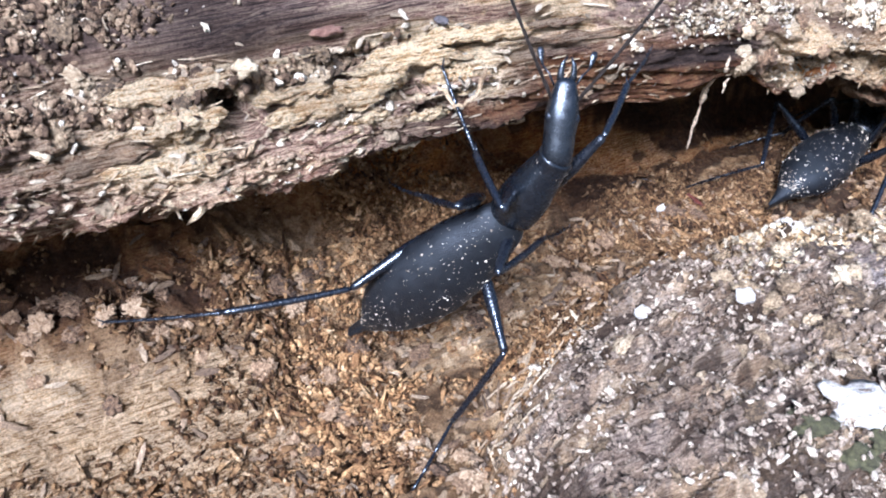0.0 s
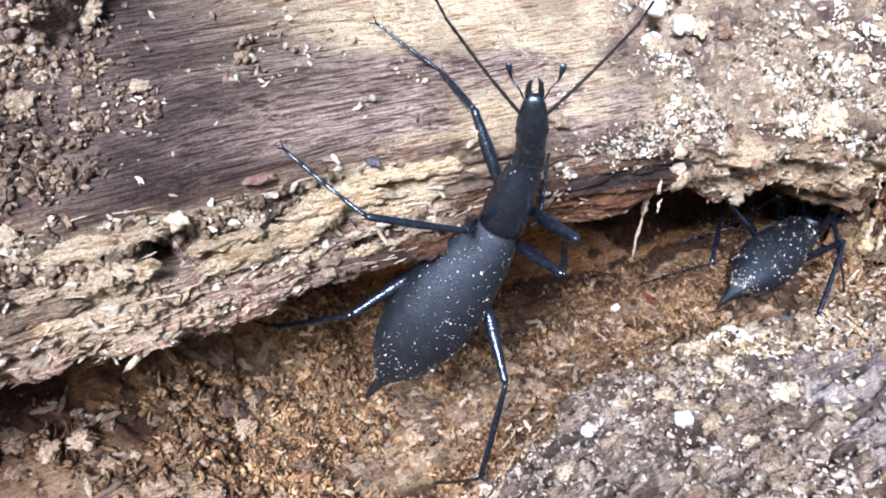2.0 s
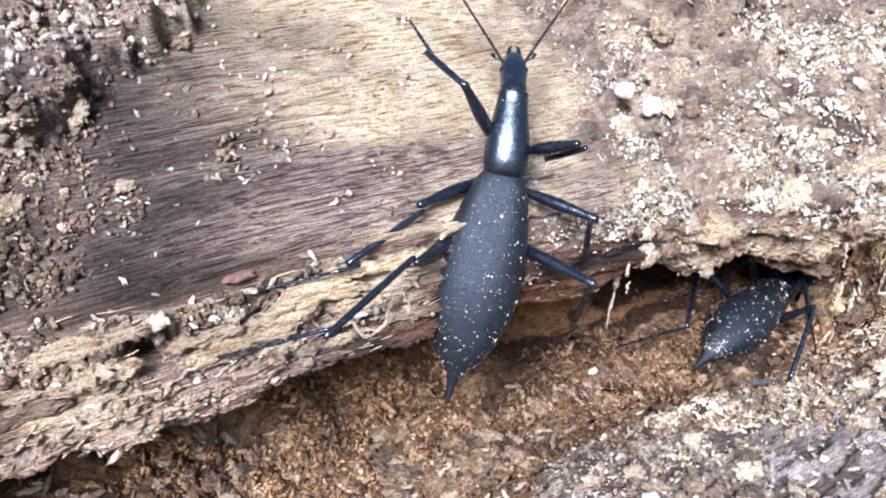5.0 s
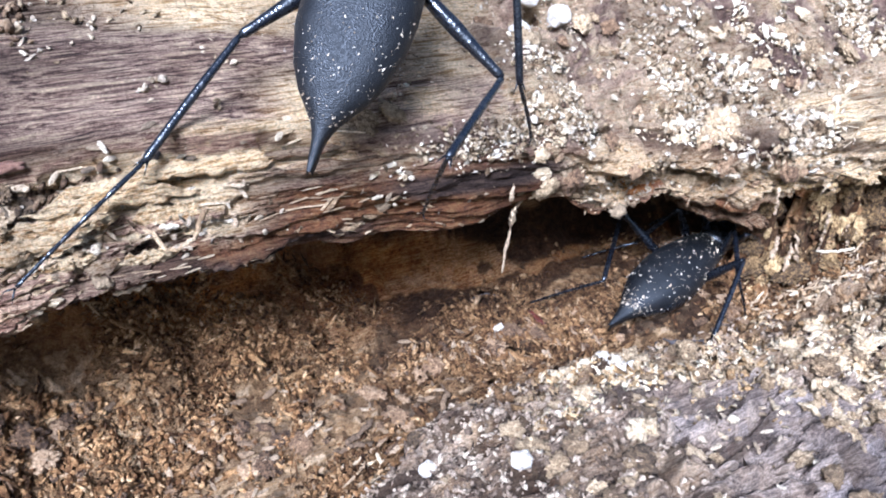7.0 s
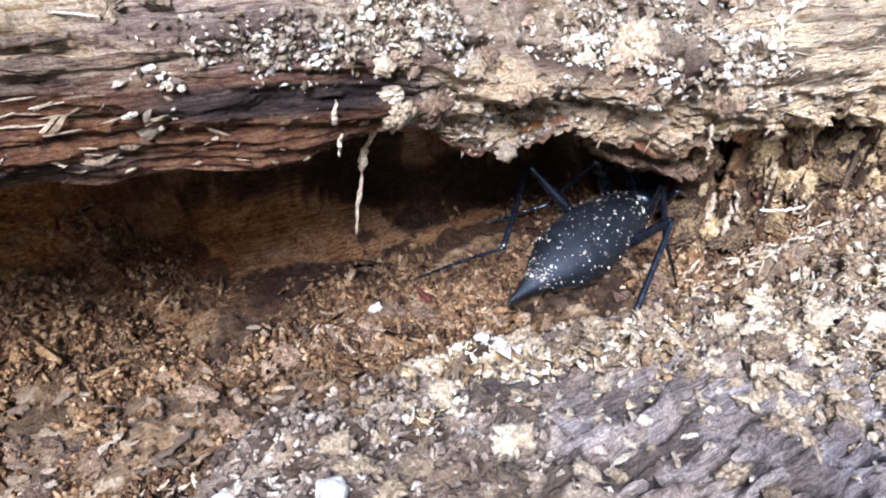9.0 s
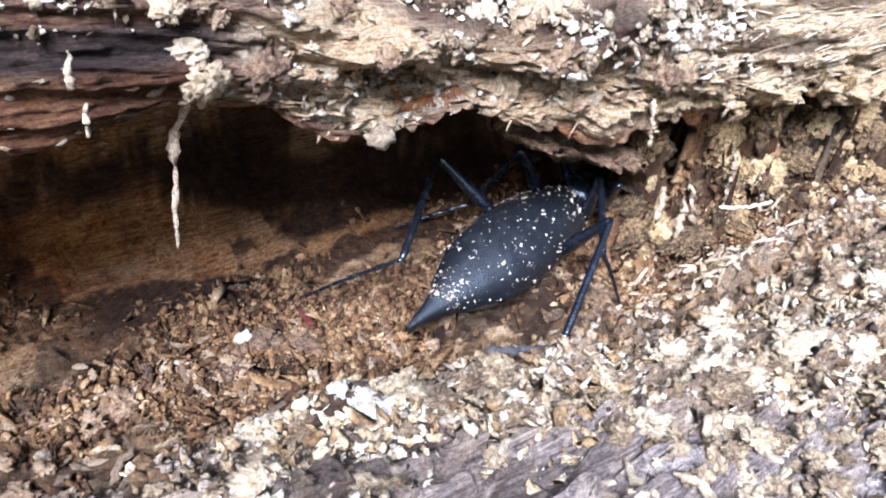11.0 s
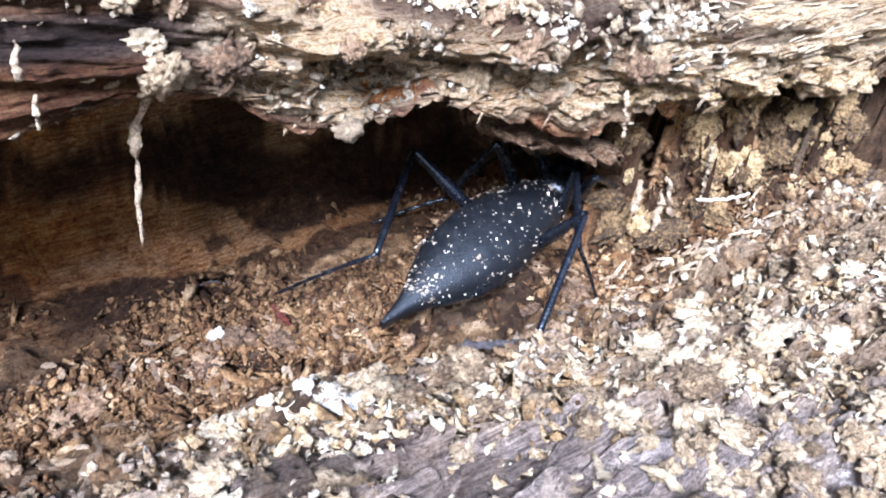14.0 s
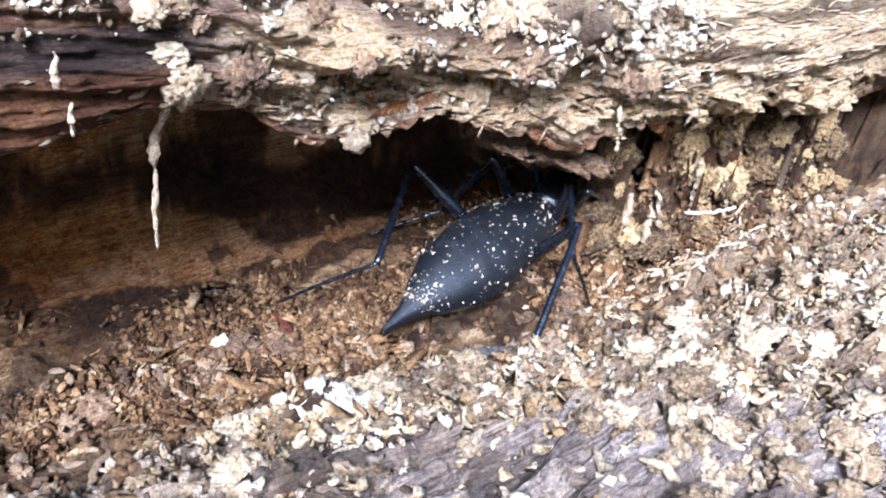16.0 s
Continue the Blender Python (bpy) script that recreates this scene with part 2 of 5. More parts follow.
def rotten_wood(name, dark, mid, light, pale, shade):
    """Fibrous wood; the attributes pale, shade and fibre tell fresh breaks, weathered or dark parts and how clear the
    grain is; one more mixes in painted shadow and dark patches.
    """
    m, n, l, bsdf = material(name)
    raw, grain = grain_space(n, l, 0.05)
    g1 = noise_node(n, l, grain, 2700, 7, 0.75, 0.25)
    g2 = noise_node(n, l, raw, 620, 9, 0.8, 0.4)
    g3 = noise_node(n, l, raw, 70, 5, 0.6)
    fine = noise_node(n, l, raw, 3000, 8, 0.8)
    lines = ramp(n, l, g1, [(0.40, dark), (0.47, mid), (0.54, light), (0.64, pale)])
    spots = ramp(n, l, g2, [(0.36, dark), (0.50, mid), (0.64, light)])
    col = mix(n, l, attribute(n, "fibre"), spots, lines)
    col = mix(n, l, attribute(n, "pale"), col, ramp(n, l, g1, [(0.33, dark), (0.385, (0.31, 0.175, 0.072)), (0.44, (0.62, 0.40, 0.18)), (0.51, pale)]))
    col = mix(n, l, attribute(n, "loose"), col, ramp(n, l, attribute(n, "cell"), [(0.0, tuple(c * 0.6 for c in dark)), (0.5, mid), (0.85, light), (1.0, pale)]))
    weave = n.new("ShaderNodeMix")
    l.new(attribute(n, "fibre"), weave.inputs[0]), l.new(g2, weave.inputs[2]), l.new(g1, weave.inputs[3])
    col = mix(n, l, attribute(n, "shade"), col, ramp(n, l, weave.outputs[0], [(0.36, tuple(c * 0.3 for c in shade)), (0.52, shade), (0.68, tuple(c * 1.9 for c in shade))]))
    streak = n.new("ShaderNodeMix")
    streak.inputs[0].default_value = 0.5
    l.new(g2, streak.inputs[2]), l.new(g1, streak.inputs[3])
    # red-brown rotten wood, pushed redder for the hollow's warm bounce light
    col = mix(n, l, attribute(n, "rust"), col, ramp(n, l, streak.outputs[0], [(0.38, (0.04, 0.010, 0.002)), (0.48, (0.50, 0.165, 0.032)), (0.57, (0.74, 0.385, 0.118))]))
    # painted shadow of hollow, gaps and crack, plus darker wood patches
    col = mix(n, l, attribute(n, "shade_or_dark"), col, ramp(n, l, g2, [(0.38, (0.008, 0.0035, 0.0018)), (0.54, (0.040, 0.017, 0.008)), (0.68, (0.13, 0.058, 0.024))]))
    col = mix(n, l, 0.8, col, ramp(n, l, g3, [(0.33, (0.45, 0.40, 0.37)), (0.5, (0.98, 0.97, 0.96)), (0.67, (1.3, 1.28, 1.22))]), "MULTIPLY")
    col = mix(n, l, 0.8, col, ramp(n, l, fine, [(0.34, (0.27, 0.24, 0.215)), (0.5, (0.98, 0.97, 0.96)), (0.66, (1.5, 1.48, 1.42))]), "MULTIPLY")
    l.new(col, bsdf.inputs["Base Color"])
    bsdf.inputs["Roughness"].default_value = 0.9
    bsdf.inputs["Specular IOR Level"].default_value = 0.2
    add = n.new("ShaderNodeMath")
    add.operation = "ADD"
    l.new(g1, add.inputs[0]), l.new(fine, add.inputs[1])
    bump(n, l, bsdf, add.outputs[0], 1.0, 0.0013)
    return m


def crumb_material(name, stops, rough=0.8):
    m, n, l, bsdf = material(name)
    geo = n.new("ShaderNodeNewGeometry")
    raw = grain_space(n, l)[0]
    heap = noise_node(n, l, raw, 420, 3, 0.6, 0.3)
    wide = n.new("ShaderNodeMapRange")
    wide.inputs["From Min"].default_value, wide.inputs["From Max"].default_value = 0.3, 0.7
    l.new(heap, wide.inputs["Value"])
    index = n.new("ShaderNodeMix")
    index.inputs[0].default_value = 0.52
    l.new(wide.outputs[0], index.inputs[2]), l.new(geo.outputs["Random Per Island"], index.inputs[3])
    col = ramp(n, l, index.outputs[0], stops)
    f = noise_node(n, l, raw, 3200, 6, 0.75, 0.8)
    col = mix(n, l, 0.95, col, ramp(n, l, f, [(0.34, (0.22, 0.17, 0.13)), (0.5, (0.97, 0.94, 0.90)), (0.66, (1.45, 1.43, 1.38))]), "MULTIPLY")
    patch = noise_node(n, l, raw, 85, 6, 0.7)
    col = mix(n, l, 0.9, col, ramp(n, l, patch, [(0.36, (0.45, 0.40, 0.36)), (0.5, (1.0, 0.98, 0.96)), (0.64, (1.35, 1.33, 1.28))]), "MULTIPLY")
    l.new(col, bsdf.inputs["Base Color"])
    bsdf.inputs["Roughness"].default_value = rough
    bsdf.inputs["Specular IOR Level"].default_value = 0.2
    bump(n, l, bsdf, f, 1.0, 0.0007)
    return m


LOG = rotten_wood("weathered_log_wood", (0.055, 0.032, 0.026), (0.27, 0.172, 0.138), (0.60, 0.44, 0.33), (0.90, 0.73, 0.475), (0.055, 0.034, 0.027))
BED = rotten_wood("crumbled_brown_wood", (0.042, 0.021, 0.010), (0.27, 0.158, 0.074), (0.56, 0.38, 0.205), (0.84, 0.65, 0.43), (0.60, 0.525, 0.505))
CRUMB = crumb_material("loose_frass", [(0.16, (0.050, 0.025, 0.012)), (0.35, (0.130, 0.067, 0.030)), (0.56, (0.265, 0.152, 0.068)), (0.76, (0.44, 0.28, 0.138)), (0.93, (0.75, 0.55, 0.34))])
PALE = crumb_material("pale_wood_crumb", [(0.1, (0.5, 0.38, 0.24)), (0.5, (0.74, 0.62, 0.45)), (0.9, (0.88, 0.83, 0.72))])
FIBRE = crumb_material("wood_fibre", [(0.1, (0.4, 0.28, 0.18)), (0.9, (0.78, 0.65, 0.48))])
AMBER_CRUMB = crumb_material("amber_frass", [(0.16, (0.085, 0.042, 0.018)), (0.34, (0.25, 0.132, 0.057)), (0.54, (0.46, 0.27, 0.122)), (0.74, (0.66, 0.43, 0.215)), (0.92, (0.88, 0.66, 0.41))])
MOUND_CRUMB = crumb_material("grey_cream_crumb", [(0.16, (0.07, 0.048, 0.036)), (0.38, (0.30, 0.232, 0.18)), (0.56, (0.58, 0.475, 0.375)), (0.76, (0.82, 0.705, 0.565)), (0.93, (0.97, 0.91, 0.80))])
LOG_CRUMB = crumb_material("log_crumb", [(0.14, (0.07, 0.047, 0.028)), (0.30, (0.27, 0.195, 0.12)), (0.44, (0.56, 0.45, 0.30)), (0.60, (0.86, 0.755, 0.58)), (0.78, (0.98, 0.93, 0.82))])
PALE_WOOD = crumb_material("pale_split_wood", [(0.1, (0.24, 0.155, 0.09)), (0.5, (0.60, 0.45, 0.285)), (0.9, (0.88, 0.74, 0.53))])


def beetle_black(name, tint, rough, scale, depth, gloss=0.8):
    m, n, l, bsdf = material(name)
    co = n.new("ShaderNodeTexCoord")
    v = n.new("ShaderNodeTexVoronoi")
    v.inputs["Scale"].default_value = scale
    l.new(co.outputs["Object"], v.inputs["Vector"])
    d = noise_node(n, l, co.outputs["Object"], 700, 6, 0.7)
    dust = ramp(n, l, d, [(0.60, tint), (0.86, (0.05, 0.047, 0.045))])
    bsdf.inputs["Specular IOR Level"].default_value = gloss
    bsdf.inputs["Specular Tint"].default_value = (0.84, 0.91, 1.0, 1)
    l.new(dust, bsdf.inputs["Base Color"])
    l.new(ramp(n, l, d, [(0.35, (rough, rough, rough)), (0.75, (rough + 0.25,) * 3)]), bsdf.inputs["Roughness"])
    bump(n, l, bsdf, v.outputs["Distance"], 0.8, depth)
    return m


ELYTRA = beetle_black("matt_black_wing_case", (0.005, 0.0055, 0.0068), 0.40, 6000, 0.00008, 0.48)
SHELL = beetle_black("black_chitin", (0.005, 0.006, 0.008), 0.17, 9000, 0.00002)
LEG = beetle_black("glossy_black_leg", (0.005, 0.006, 0.009), 0.17, 2500, 0.00005)
HAIR = crumb_material("dark_brown_sensor", [(0.0, (0.015, 0.012, 0.01)), (1.0, (0.05, 0.04, 0.035))], 0.4)


# ---- building helpers ----
def mesh_from(name, verts, faces, mat, smooth=True):
    me = bpy.data.meshes.new(name)
    me.from_pydata([tuple(p) for p in verts], [], [tuple(f) for f in faces])
    me.materials.append(mat)
    if smooth:
        me.polygons.foreach_set("use_smooth", [True] * len(me.polygons))
    me.update()
    return me


def part(name, mesh, parent, label="", m=None):
    ob = new(name, mesh)
    ob.parent = parent
    if m is not None:
        ob.matrix_basis = m
    return tagged(ob, label) if label else ob


def grid_mesh(name, points, mat, attrs=(), flip=False):
    """One sheet from an array of rows x columns x 3."""
    r, c = points.shape[:2]
    idx = np.arange(r * c).reshape(r, c)
    quads = np.stack([idx[:-1, :-1], idx[:-1, 1:], idx[1:, 1:], idx[1:, :-1]], -1).reshape(-1, 4)
    if flip:
        quads = quads[:, ::-1]
    me = bpy.data.meshes.new(name)
    me.vertices.add(r * c)
    me.vertices.foreach_set("co", points.reshape(-1))
    me.loops.add(quads.size)
    me.loops.foreach_set("vertex_index", quads.reshape(-1).astype(np.int32))
    me.polygons.add(len(quads))
    me.polygons.foreach_set("loop_start", np.arange(0, quads.size, 4, dtype=np.int32))
    me.polygons.foreach_set("use_smooth", np.ones(len(quads), bool))
    me.update(calc_edges=True)
    me.materials.append(mat)
    for key, values in attrs:
        me.attributes.new(key, "FLOAT", "POINT").data.foreach_set("value", np.clip(values, 0, 1).astype(np.float32).reshape(-1))
    return me


def tube(path, radii, sides=10, squash=1.0, cap=True):
    """Rings along a path of Vectors, closed at both ends: vertices and faces."""
    verts, faces = [], []
    up = Vector((0, 0, 1))
    for i, p in enumerate(path):
        p = Vector(p)
        way = (Vector(path[min(i + 1, len(path) - 1)]) - Vector(path[max(i - 1, 0)])).normalized()
        side = way.cross(up)
        side = side.normalized() if side.length > 1e-6 else Vector((1, 0, 0))
        top = side.cross(way)
        for k in range(sides):
            a = 2 * math.pi * k / sides
            verts.append(p + radii[i] * (math.cos(a) * side + squash * math.sin(a) * top))
    for i in range(len(path) - 1):
        for k in range(sides):
            a, b = i * sides + k, i * sides + (k + 1) % sides
            faces.append((a, b, b + sides, a + sides))
    if cap:
        faces.append(tuple(range(sides - 1, -1, -1)))
        faces.append(tuple(range((len(path) - 1) * sides, len(path) * sides)))
    return verts, faces


def join_shapes(shapes):
    verts, faces = [], []
    for v, f in shapes:
        o = len(verts)
        verts.extend(v)
        faces.extend(tuple(i + o for i in q) for q in f)
    return verts, faces


def flakes(places, normals, lengths, widths, heights, tilt, seed, along=None, plain=False):
    """Many small splintered chips as arrays: vertices and quads."""
    rng = np.random.default_rng(seed)
    n = len(places)
    a = rng.uniform(0, 2 * np.pi, n) if along is None else along + rng.normal(0, 0.22, n)
    way = np.stack([np.cos(a), np.sin(a), rng.normal(0, tilt, n)], -1)
    nz = normals + rng.normal(0, tilt * 0.7, (n, 3))
    way -= (way * nz).sum(-1, keepdims=True) * nz / (nz * nz).sum(-1, keepdims=True)
    way += normals * rng.normal(0, tilt * 0.5, n)[:, None]
    way /= np.linalg.norm(way, axis=-1, keepdims=True)
    side = np.cross(nz, way)
    side /= np.linalg.norm(side, axis=-1, keepdims=True)
    top = np.cross(way, side)
    corners = np.array([(i, j, k) for i in ((-0.5, 0.5) if plain else (-0.5, 0.0, 0.5)) for j, k in ((-0.5, 0), (0.5, 0), (0.5, 1), (-0.5, 1))])
    co = np.broadcast_to(corners, (n, len(corners), 3)).copy()
    co += rng.normal(0, 0.36, co.shape)
    end = np.abs(corners[:, 0]) > 0.1
    co[:, end, 1] *= rng.uniform(0.6, 1.1, (n, 1))
    if not plain:
        co[:, ~end, 2] += rng.normal(0, 0.5, (n, 1))
    co *= np.stack([lengths, widths, heights], -1)[:, None, :]
    pts = places[:, None, :] + co[..., :1] * way[:, None, :] + co[..., 1:2] * side[:, None, :] + co[..., 2:] * top[:, None, :]
    quad = [(0, 3, 2, 1), (4, 5, 6, 7) if plain else (8, 9, 10, 11)]
    for o in (0,) if plain else (0, 4):
        quad += [(o + k, o + (k + 1) % 4, o + 4 + (k + 1) % 4, o + 4 + k) for k in range(4)]
    faces = (np.arange(n)[:, None, None] * len(corners) + np.array(quad)[None]).reshape(-1, 4)
    return pts.reshape(-1, 3), faces


def pebbles(places, normals, sizes, seed):
    """Small rounded grains, eight facets each: vertices and triangles as degenerate-free quads."""
    rng = np.random.default_rng(seed)
    n = len(places)
    ring = np.array([(1, 0, 0), (0.4, 0.9, 0.25), (-0.7, 0.7, -0.1), (-0.9, -0.45, 0.2), (0.1, -1, -0.15), (0.75, -0.65, 0.1)], float)
    base = np.concatenate([ring * (0.72, 0.72, 1) + (0, 0, 0.55), ring + (0, 0, -0.05), ring * (0.6, 0.6, 1) + (0, 0, -0.65)])
    co = np.broadcast_to(base, (n, 18, 3)) + rng.normal(0, 0.13, (n, 18, 3))
    co = co * np.stack([rng.uniform(0.7, 1.5, n), rng.uniform(0.6, 1.0, n), rng.uniform(0.5, 0.9, n)], -1)[:, None, :] * (sizes * 0.5)[:, None, None]
    axis = rng.normal(0, 1, (n, 3, 3))
    q, _ = np.linalg.qr(axis)
    pts = np.einsum("nij,nkj->nki", q, co) + places[:, None, :] + normals[:, None, :] * (sizes * 0.12)[:, None, None]
    quad = [(0, 1, 2, 3), (3, 4, 5, 0), (15, 14, 13, 12), (12, 17, 16, 15)]
    for o in (0, 6):
        quad += [(o + k, o + 6 + k, o + 6 + (k + 1) % 6, o + (k + 1) % 6) for k in range(6)]
    faces = (np.arange(n)[:, None, None] * 18 + np.array(quad)[None]).reshape(-1, 4)
    return pts.reshape(-1, 3), faces


def array_mesh(name, verts, quads, mat, smooth=False):
    me = bpy.data.meshes.new(name)
    me.vertices.add(len(verts))
    me.vertices.foreach_set("co", np.ascontiguousarray(verts, np.float32).reshape(-1))
    me.loops.add(quads.size)
    me.loops.foreach_set("vertex_index", quads.reshape(-1).astype(np.int32))
    me.polygons.add(len(quads))
    me.polygons.foreach_set("loop_start", np.arange(0, quads.size, 4, dtype=np.int32))
    me.polygons.foreach_set("use_smooth", np.full(len(quads), smooth))
    me.update(calc_edges=True)
    me.materials.append(mat)
    return me


# ---- the rotten log ----
def build_bed():
    u = np.concatenate([np.linspace(-0.09, -0.046, 45), np.linspace(-0.045, 0.175, 760), np.linspace(0.1753, 0.205, 100), np.linspace(0.206, 0.24, 30)])
    v = np.concatenate([np.linspace(-0.09, 0.012, 70), np.linspace(0.0125, 0.118, 370), np.linspace(0.119, 0.16, 40)])
    uu, vv = np.meshgrid(u, v)
    z = bed_height(uu, vv)
    # the front of the log falls away to the forest floor
    z = z - 0.12 * step(vv, 0.0, -0.09)
    x, y = from_uv(uu, vv)
    mound = step(mound_edge(uu) - vv, 0.003, 0.012)
    shade = mound * (0.5 + 0.5 * step(uu, 0.075, 0.10)) * (0.25 + 0.3 * step(uu, 0.075, 0.10) + 0.4 * step(fbm(uu * 70, vv * 200, 0, 77), -0.4, 0.5))
    back = step(vv, 0.095, 0.104)
    pale = step(fbm(uu * 40, vv * 150, 0, 81), 0.0, 0.8) * 0.75 * (1 - back)
    wx, wy = uu + 0.0006 * vnoise(uu * 700, vv * 700, 0, 27), vv + 0.0006 * vnoise(uu * 700, vv * 700, 0, 28)
    g, cell = grains(wx * 620, wy * 900, 5)
    loose = 0.75 * step(g, 0.05, 0.45) * (1 - 0.6 * back)
    plank = plank_zone(uu, vv)
    pale, loose = np.maximum(pale, 0.38 * plank), loose * (1 - 0.8 * plank)
    pale = np.maximum(pale, 0.9 * step(uu, 0.141, 0.146) * step(vv, 0.076, 0.084) * step(vnoise(uu * 120, vv * 160, 0, 83), -0.6, 0.1))
    strip = step(uu, 0.075, 0.09) * step(vv + 0.35 * np.clip(uu - 0.085, 0, 0.07), 0.058, 0.068)
    shade = shade * (1 - 0.8 * strip)
    pale = np.maximum(pale, 0.35 * strip * mound)
    fibre = np.maximum(0.9 * mound, 0.85 * step(fbm(uu * 30, vv * 60, 0, 84), 0.1, 0.5))
    # hollow's shadow painted as large blotches on the back wall; small dark floor patches
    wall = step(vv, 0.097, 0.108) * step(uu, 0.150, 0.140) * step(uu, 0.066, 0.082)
    shade_or_dark = 0.92 * wall * step(fbm(uu * 34, z * 85 + vv * 40, 0, 16, 3, 0.55), -0.14, 0.16)
    shade_or_dark = np.maximum(shade_or_dark, step(uu, 0.014, 0.002) * step(vv, 0.088, 0.095) * (0.45 + 0.45 * step(fbm(uu * 90, vv * 140, 0, 23, 3, 0.6), -0.2, 0.1)))
    shade_or_dark = np.maximum(shade_or_dark, (0.2 + 0.6 * step(uu, 0.05, 0.08)) * (1 - mound) * (1 - plank) * step(fbm(uu * 85, vv * 130, 0, 17, 3, 0.6) + 0.14 * step(uu, 0.06, 0.08), 0.16, 0.36))
    # holes in the torn plug, their shadow painted on
    shade_or_dark = np.maximum(shade_or_dark, 0.8 * step(uu, 0.146, 0.150) * step(vv, 0.0825, 0.085) * step(fbm(uu * 105, vv * 230, 0, 22, 3, 0.6) + 0.15 * step(uu, 0.162, 0.175), 0.0, 0.22))
    # shadow in the gaps between the mound's crumbs, put into the colour
    shade_or_dark = np.maximum(shade_or_dark, 0.72 * mound * step(uu, 0.115, 0.095) * step(fbm(uu * 150, vv * 270, 0, 18, 3, 0.6), 0.10, 0.30))
    # sides and back go down to the forest floor
    grow = lambda a: np.pad(a, ((0, 1), (1, 1)), mode="edge")
    x, y, z = grow(x), grow(y), grow(z)
    z[:, 0], z[:, -1], z[-1, :] = -0.125, -0.125, -0.125
    me = grid_mesh("bed", np.stack([x, y, z], -1), BED, tuple((k, grow(a)) for k, a in (("shade", shade), ("shade_or_dark", shade_or_dark), ("pale", pale), ("fibre", np.maximum(fibre, plank)), ("cell", cell), ("loose", loose * (1 - 0.35 * mound)), ("rust", np.maximum(0.45 * step(uu, 0.014, 0.002) * step(vv, 0.088, 0.095) + 0.35 * step(uu, 0.141, 0.147) * step(uu, 0.185, 0.172) * step(vv, 0.080, 0.084), (0.45 + 0.52 * step(uu, 0.102, 0.078) * step(uu, -0.01, 0.03)) * step(vv + 0.004 * vnoise(uu * 60, vv * 60, 0, 89), 0.099, 0.112) * step(uu, 0.148, 0.140) * (0.55 + 0.45 * step(fbm(uu * 50, z[:-1, 1:-1] * 260, 0, 36), -0.4, 0.4)))))))
    return tagged(new("ground_bed", me), "hollow of brown crumbled rotten wood with a grey mound", "rotten wood", kind="structure")


def build_log():
    u = np.concatenate([np.linspace(-0.12, -0.051, 40), np.linspace(-0.05, 0.175, 860), np.linspace(0.176, 0.26, 60)])
    s = np.concatenate([np.linspace(0, 3.9, 45), np.linspace(3.93, 9.97, 150), np.linspace(10, 12.98, 120), np.linspace(13, 15, 60)])
    uu, ss = np.meshgrid(u, s)
    p = log_surface(uu, ss)
    # close the log behind and below
    back = []
    for vv, zz in ((0.25, 0.06), (0.30, 0.02), (0.31, -0.06), (0.28, -0.12), (0.17, -0.12), (0.16, 0.02)):
        x, y = from_uv(u, np.full_like(u, vv))
        back.append(np.stack([x, y, np.full_like(u, zz)], -1))
    p = np.concatenate([p, np.array(back), p[:1]], 0)
    pad = np.zeros((7, len(u)))
    arc = np.interp(ss, np.arange(len(PROFILE)), ARC)
    bare, broken, steps = bare_zone(uu, ss), broken_zone(uu, ss), ledge_steps(uu, arc)
    # freshly split layers are pale; bare grain pales upward, top light painted into it
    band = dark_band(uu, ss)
    pale = broken * step(vnoise(uu * 40, steps * 1.7 + arc * 40, 0, 63), -0.6, -0.15) * (1 - band)
    pale = pale * (0.25 + 0.75 * step(uu + 0.006 * vnoise(uu * 50, arc * 200, 0, 51), -0.010, 0.010))
    pale = pale * (1 - 0.8 * step(uu, 0.034, 0.018) * step(ss + 0.3 * vnoise(uu * 90, arc * 300, 0, 37), 7.2, 6.4))
    deep = broken * (1 - pale) * (1 - band)
    pale = np.maximum(pale, 0.9 * bare * step(ss + 1.2 * vnoise(uu * 60, arc * 200, 0, 69) + 30 * (uu - 0.05), 9.9, 12.2) * step(uu, 0.01, 0.04))
    pale = np.maximum(pale, 0.85 * step(uu, 0.094, 0.102) * step(ss, 5.0, 5.8) * step(ss, 10.5, 8.5) * step(fbm(uu * 50, arc * 140, 0, 65), -0.5, 0.2))
    bleached = 0.9 * step(uu - 0.004 * (ss - 9) + 0.008 * vnoise(uu * 60, arc * 90, 0, 74), 0.076, 0.090) * step(ss, 8.2, 9.0)
    bleached = np.maximum(bleached, step(uu, 0.048, 0.056) * step(uu, 0.080, 0.068) * step(ss + 0.4 * vnoise(uu * 150, arc * 150, 0, 76), 8.2, 8.8) * step(ss, 10.6, 9.8))
    pale = np.maximum(pale, 0.95 * bleached * step(fbm(uu * 110, arc * 170, 0, 78), -0.6, 0.0))
    left = step(uu - 0.002 * (ss - 8) + 0.006 * vnoise(uu * 80, arc * 130, 0, 62), 0.014, -0.010) * step(ss, 7.0, 8.5) * (1 - 0.4 * broken) * (0.7 + 0.3 * step(fbm(uu * 110, arc * 130, 0, 53), -0.4, 0.3))
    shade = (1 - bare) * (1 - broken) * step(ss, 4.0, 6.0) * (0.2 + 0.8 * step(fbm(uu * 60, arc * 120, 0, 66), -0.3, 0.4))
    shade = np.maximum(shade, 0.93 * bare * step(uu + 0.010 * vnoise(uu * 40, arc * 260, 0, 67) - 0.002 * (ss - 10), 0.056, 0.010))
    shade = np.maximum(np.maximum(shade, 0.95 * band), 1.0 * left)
    pale = np.maximum(pale, 0.5 * fibre_zone(uu, ss))
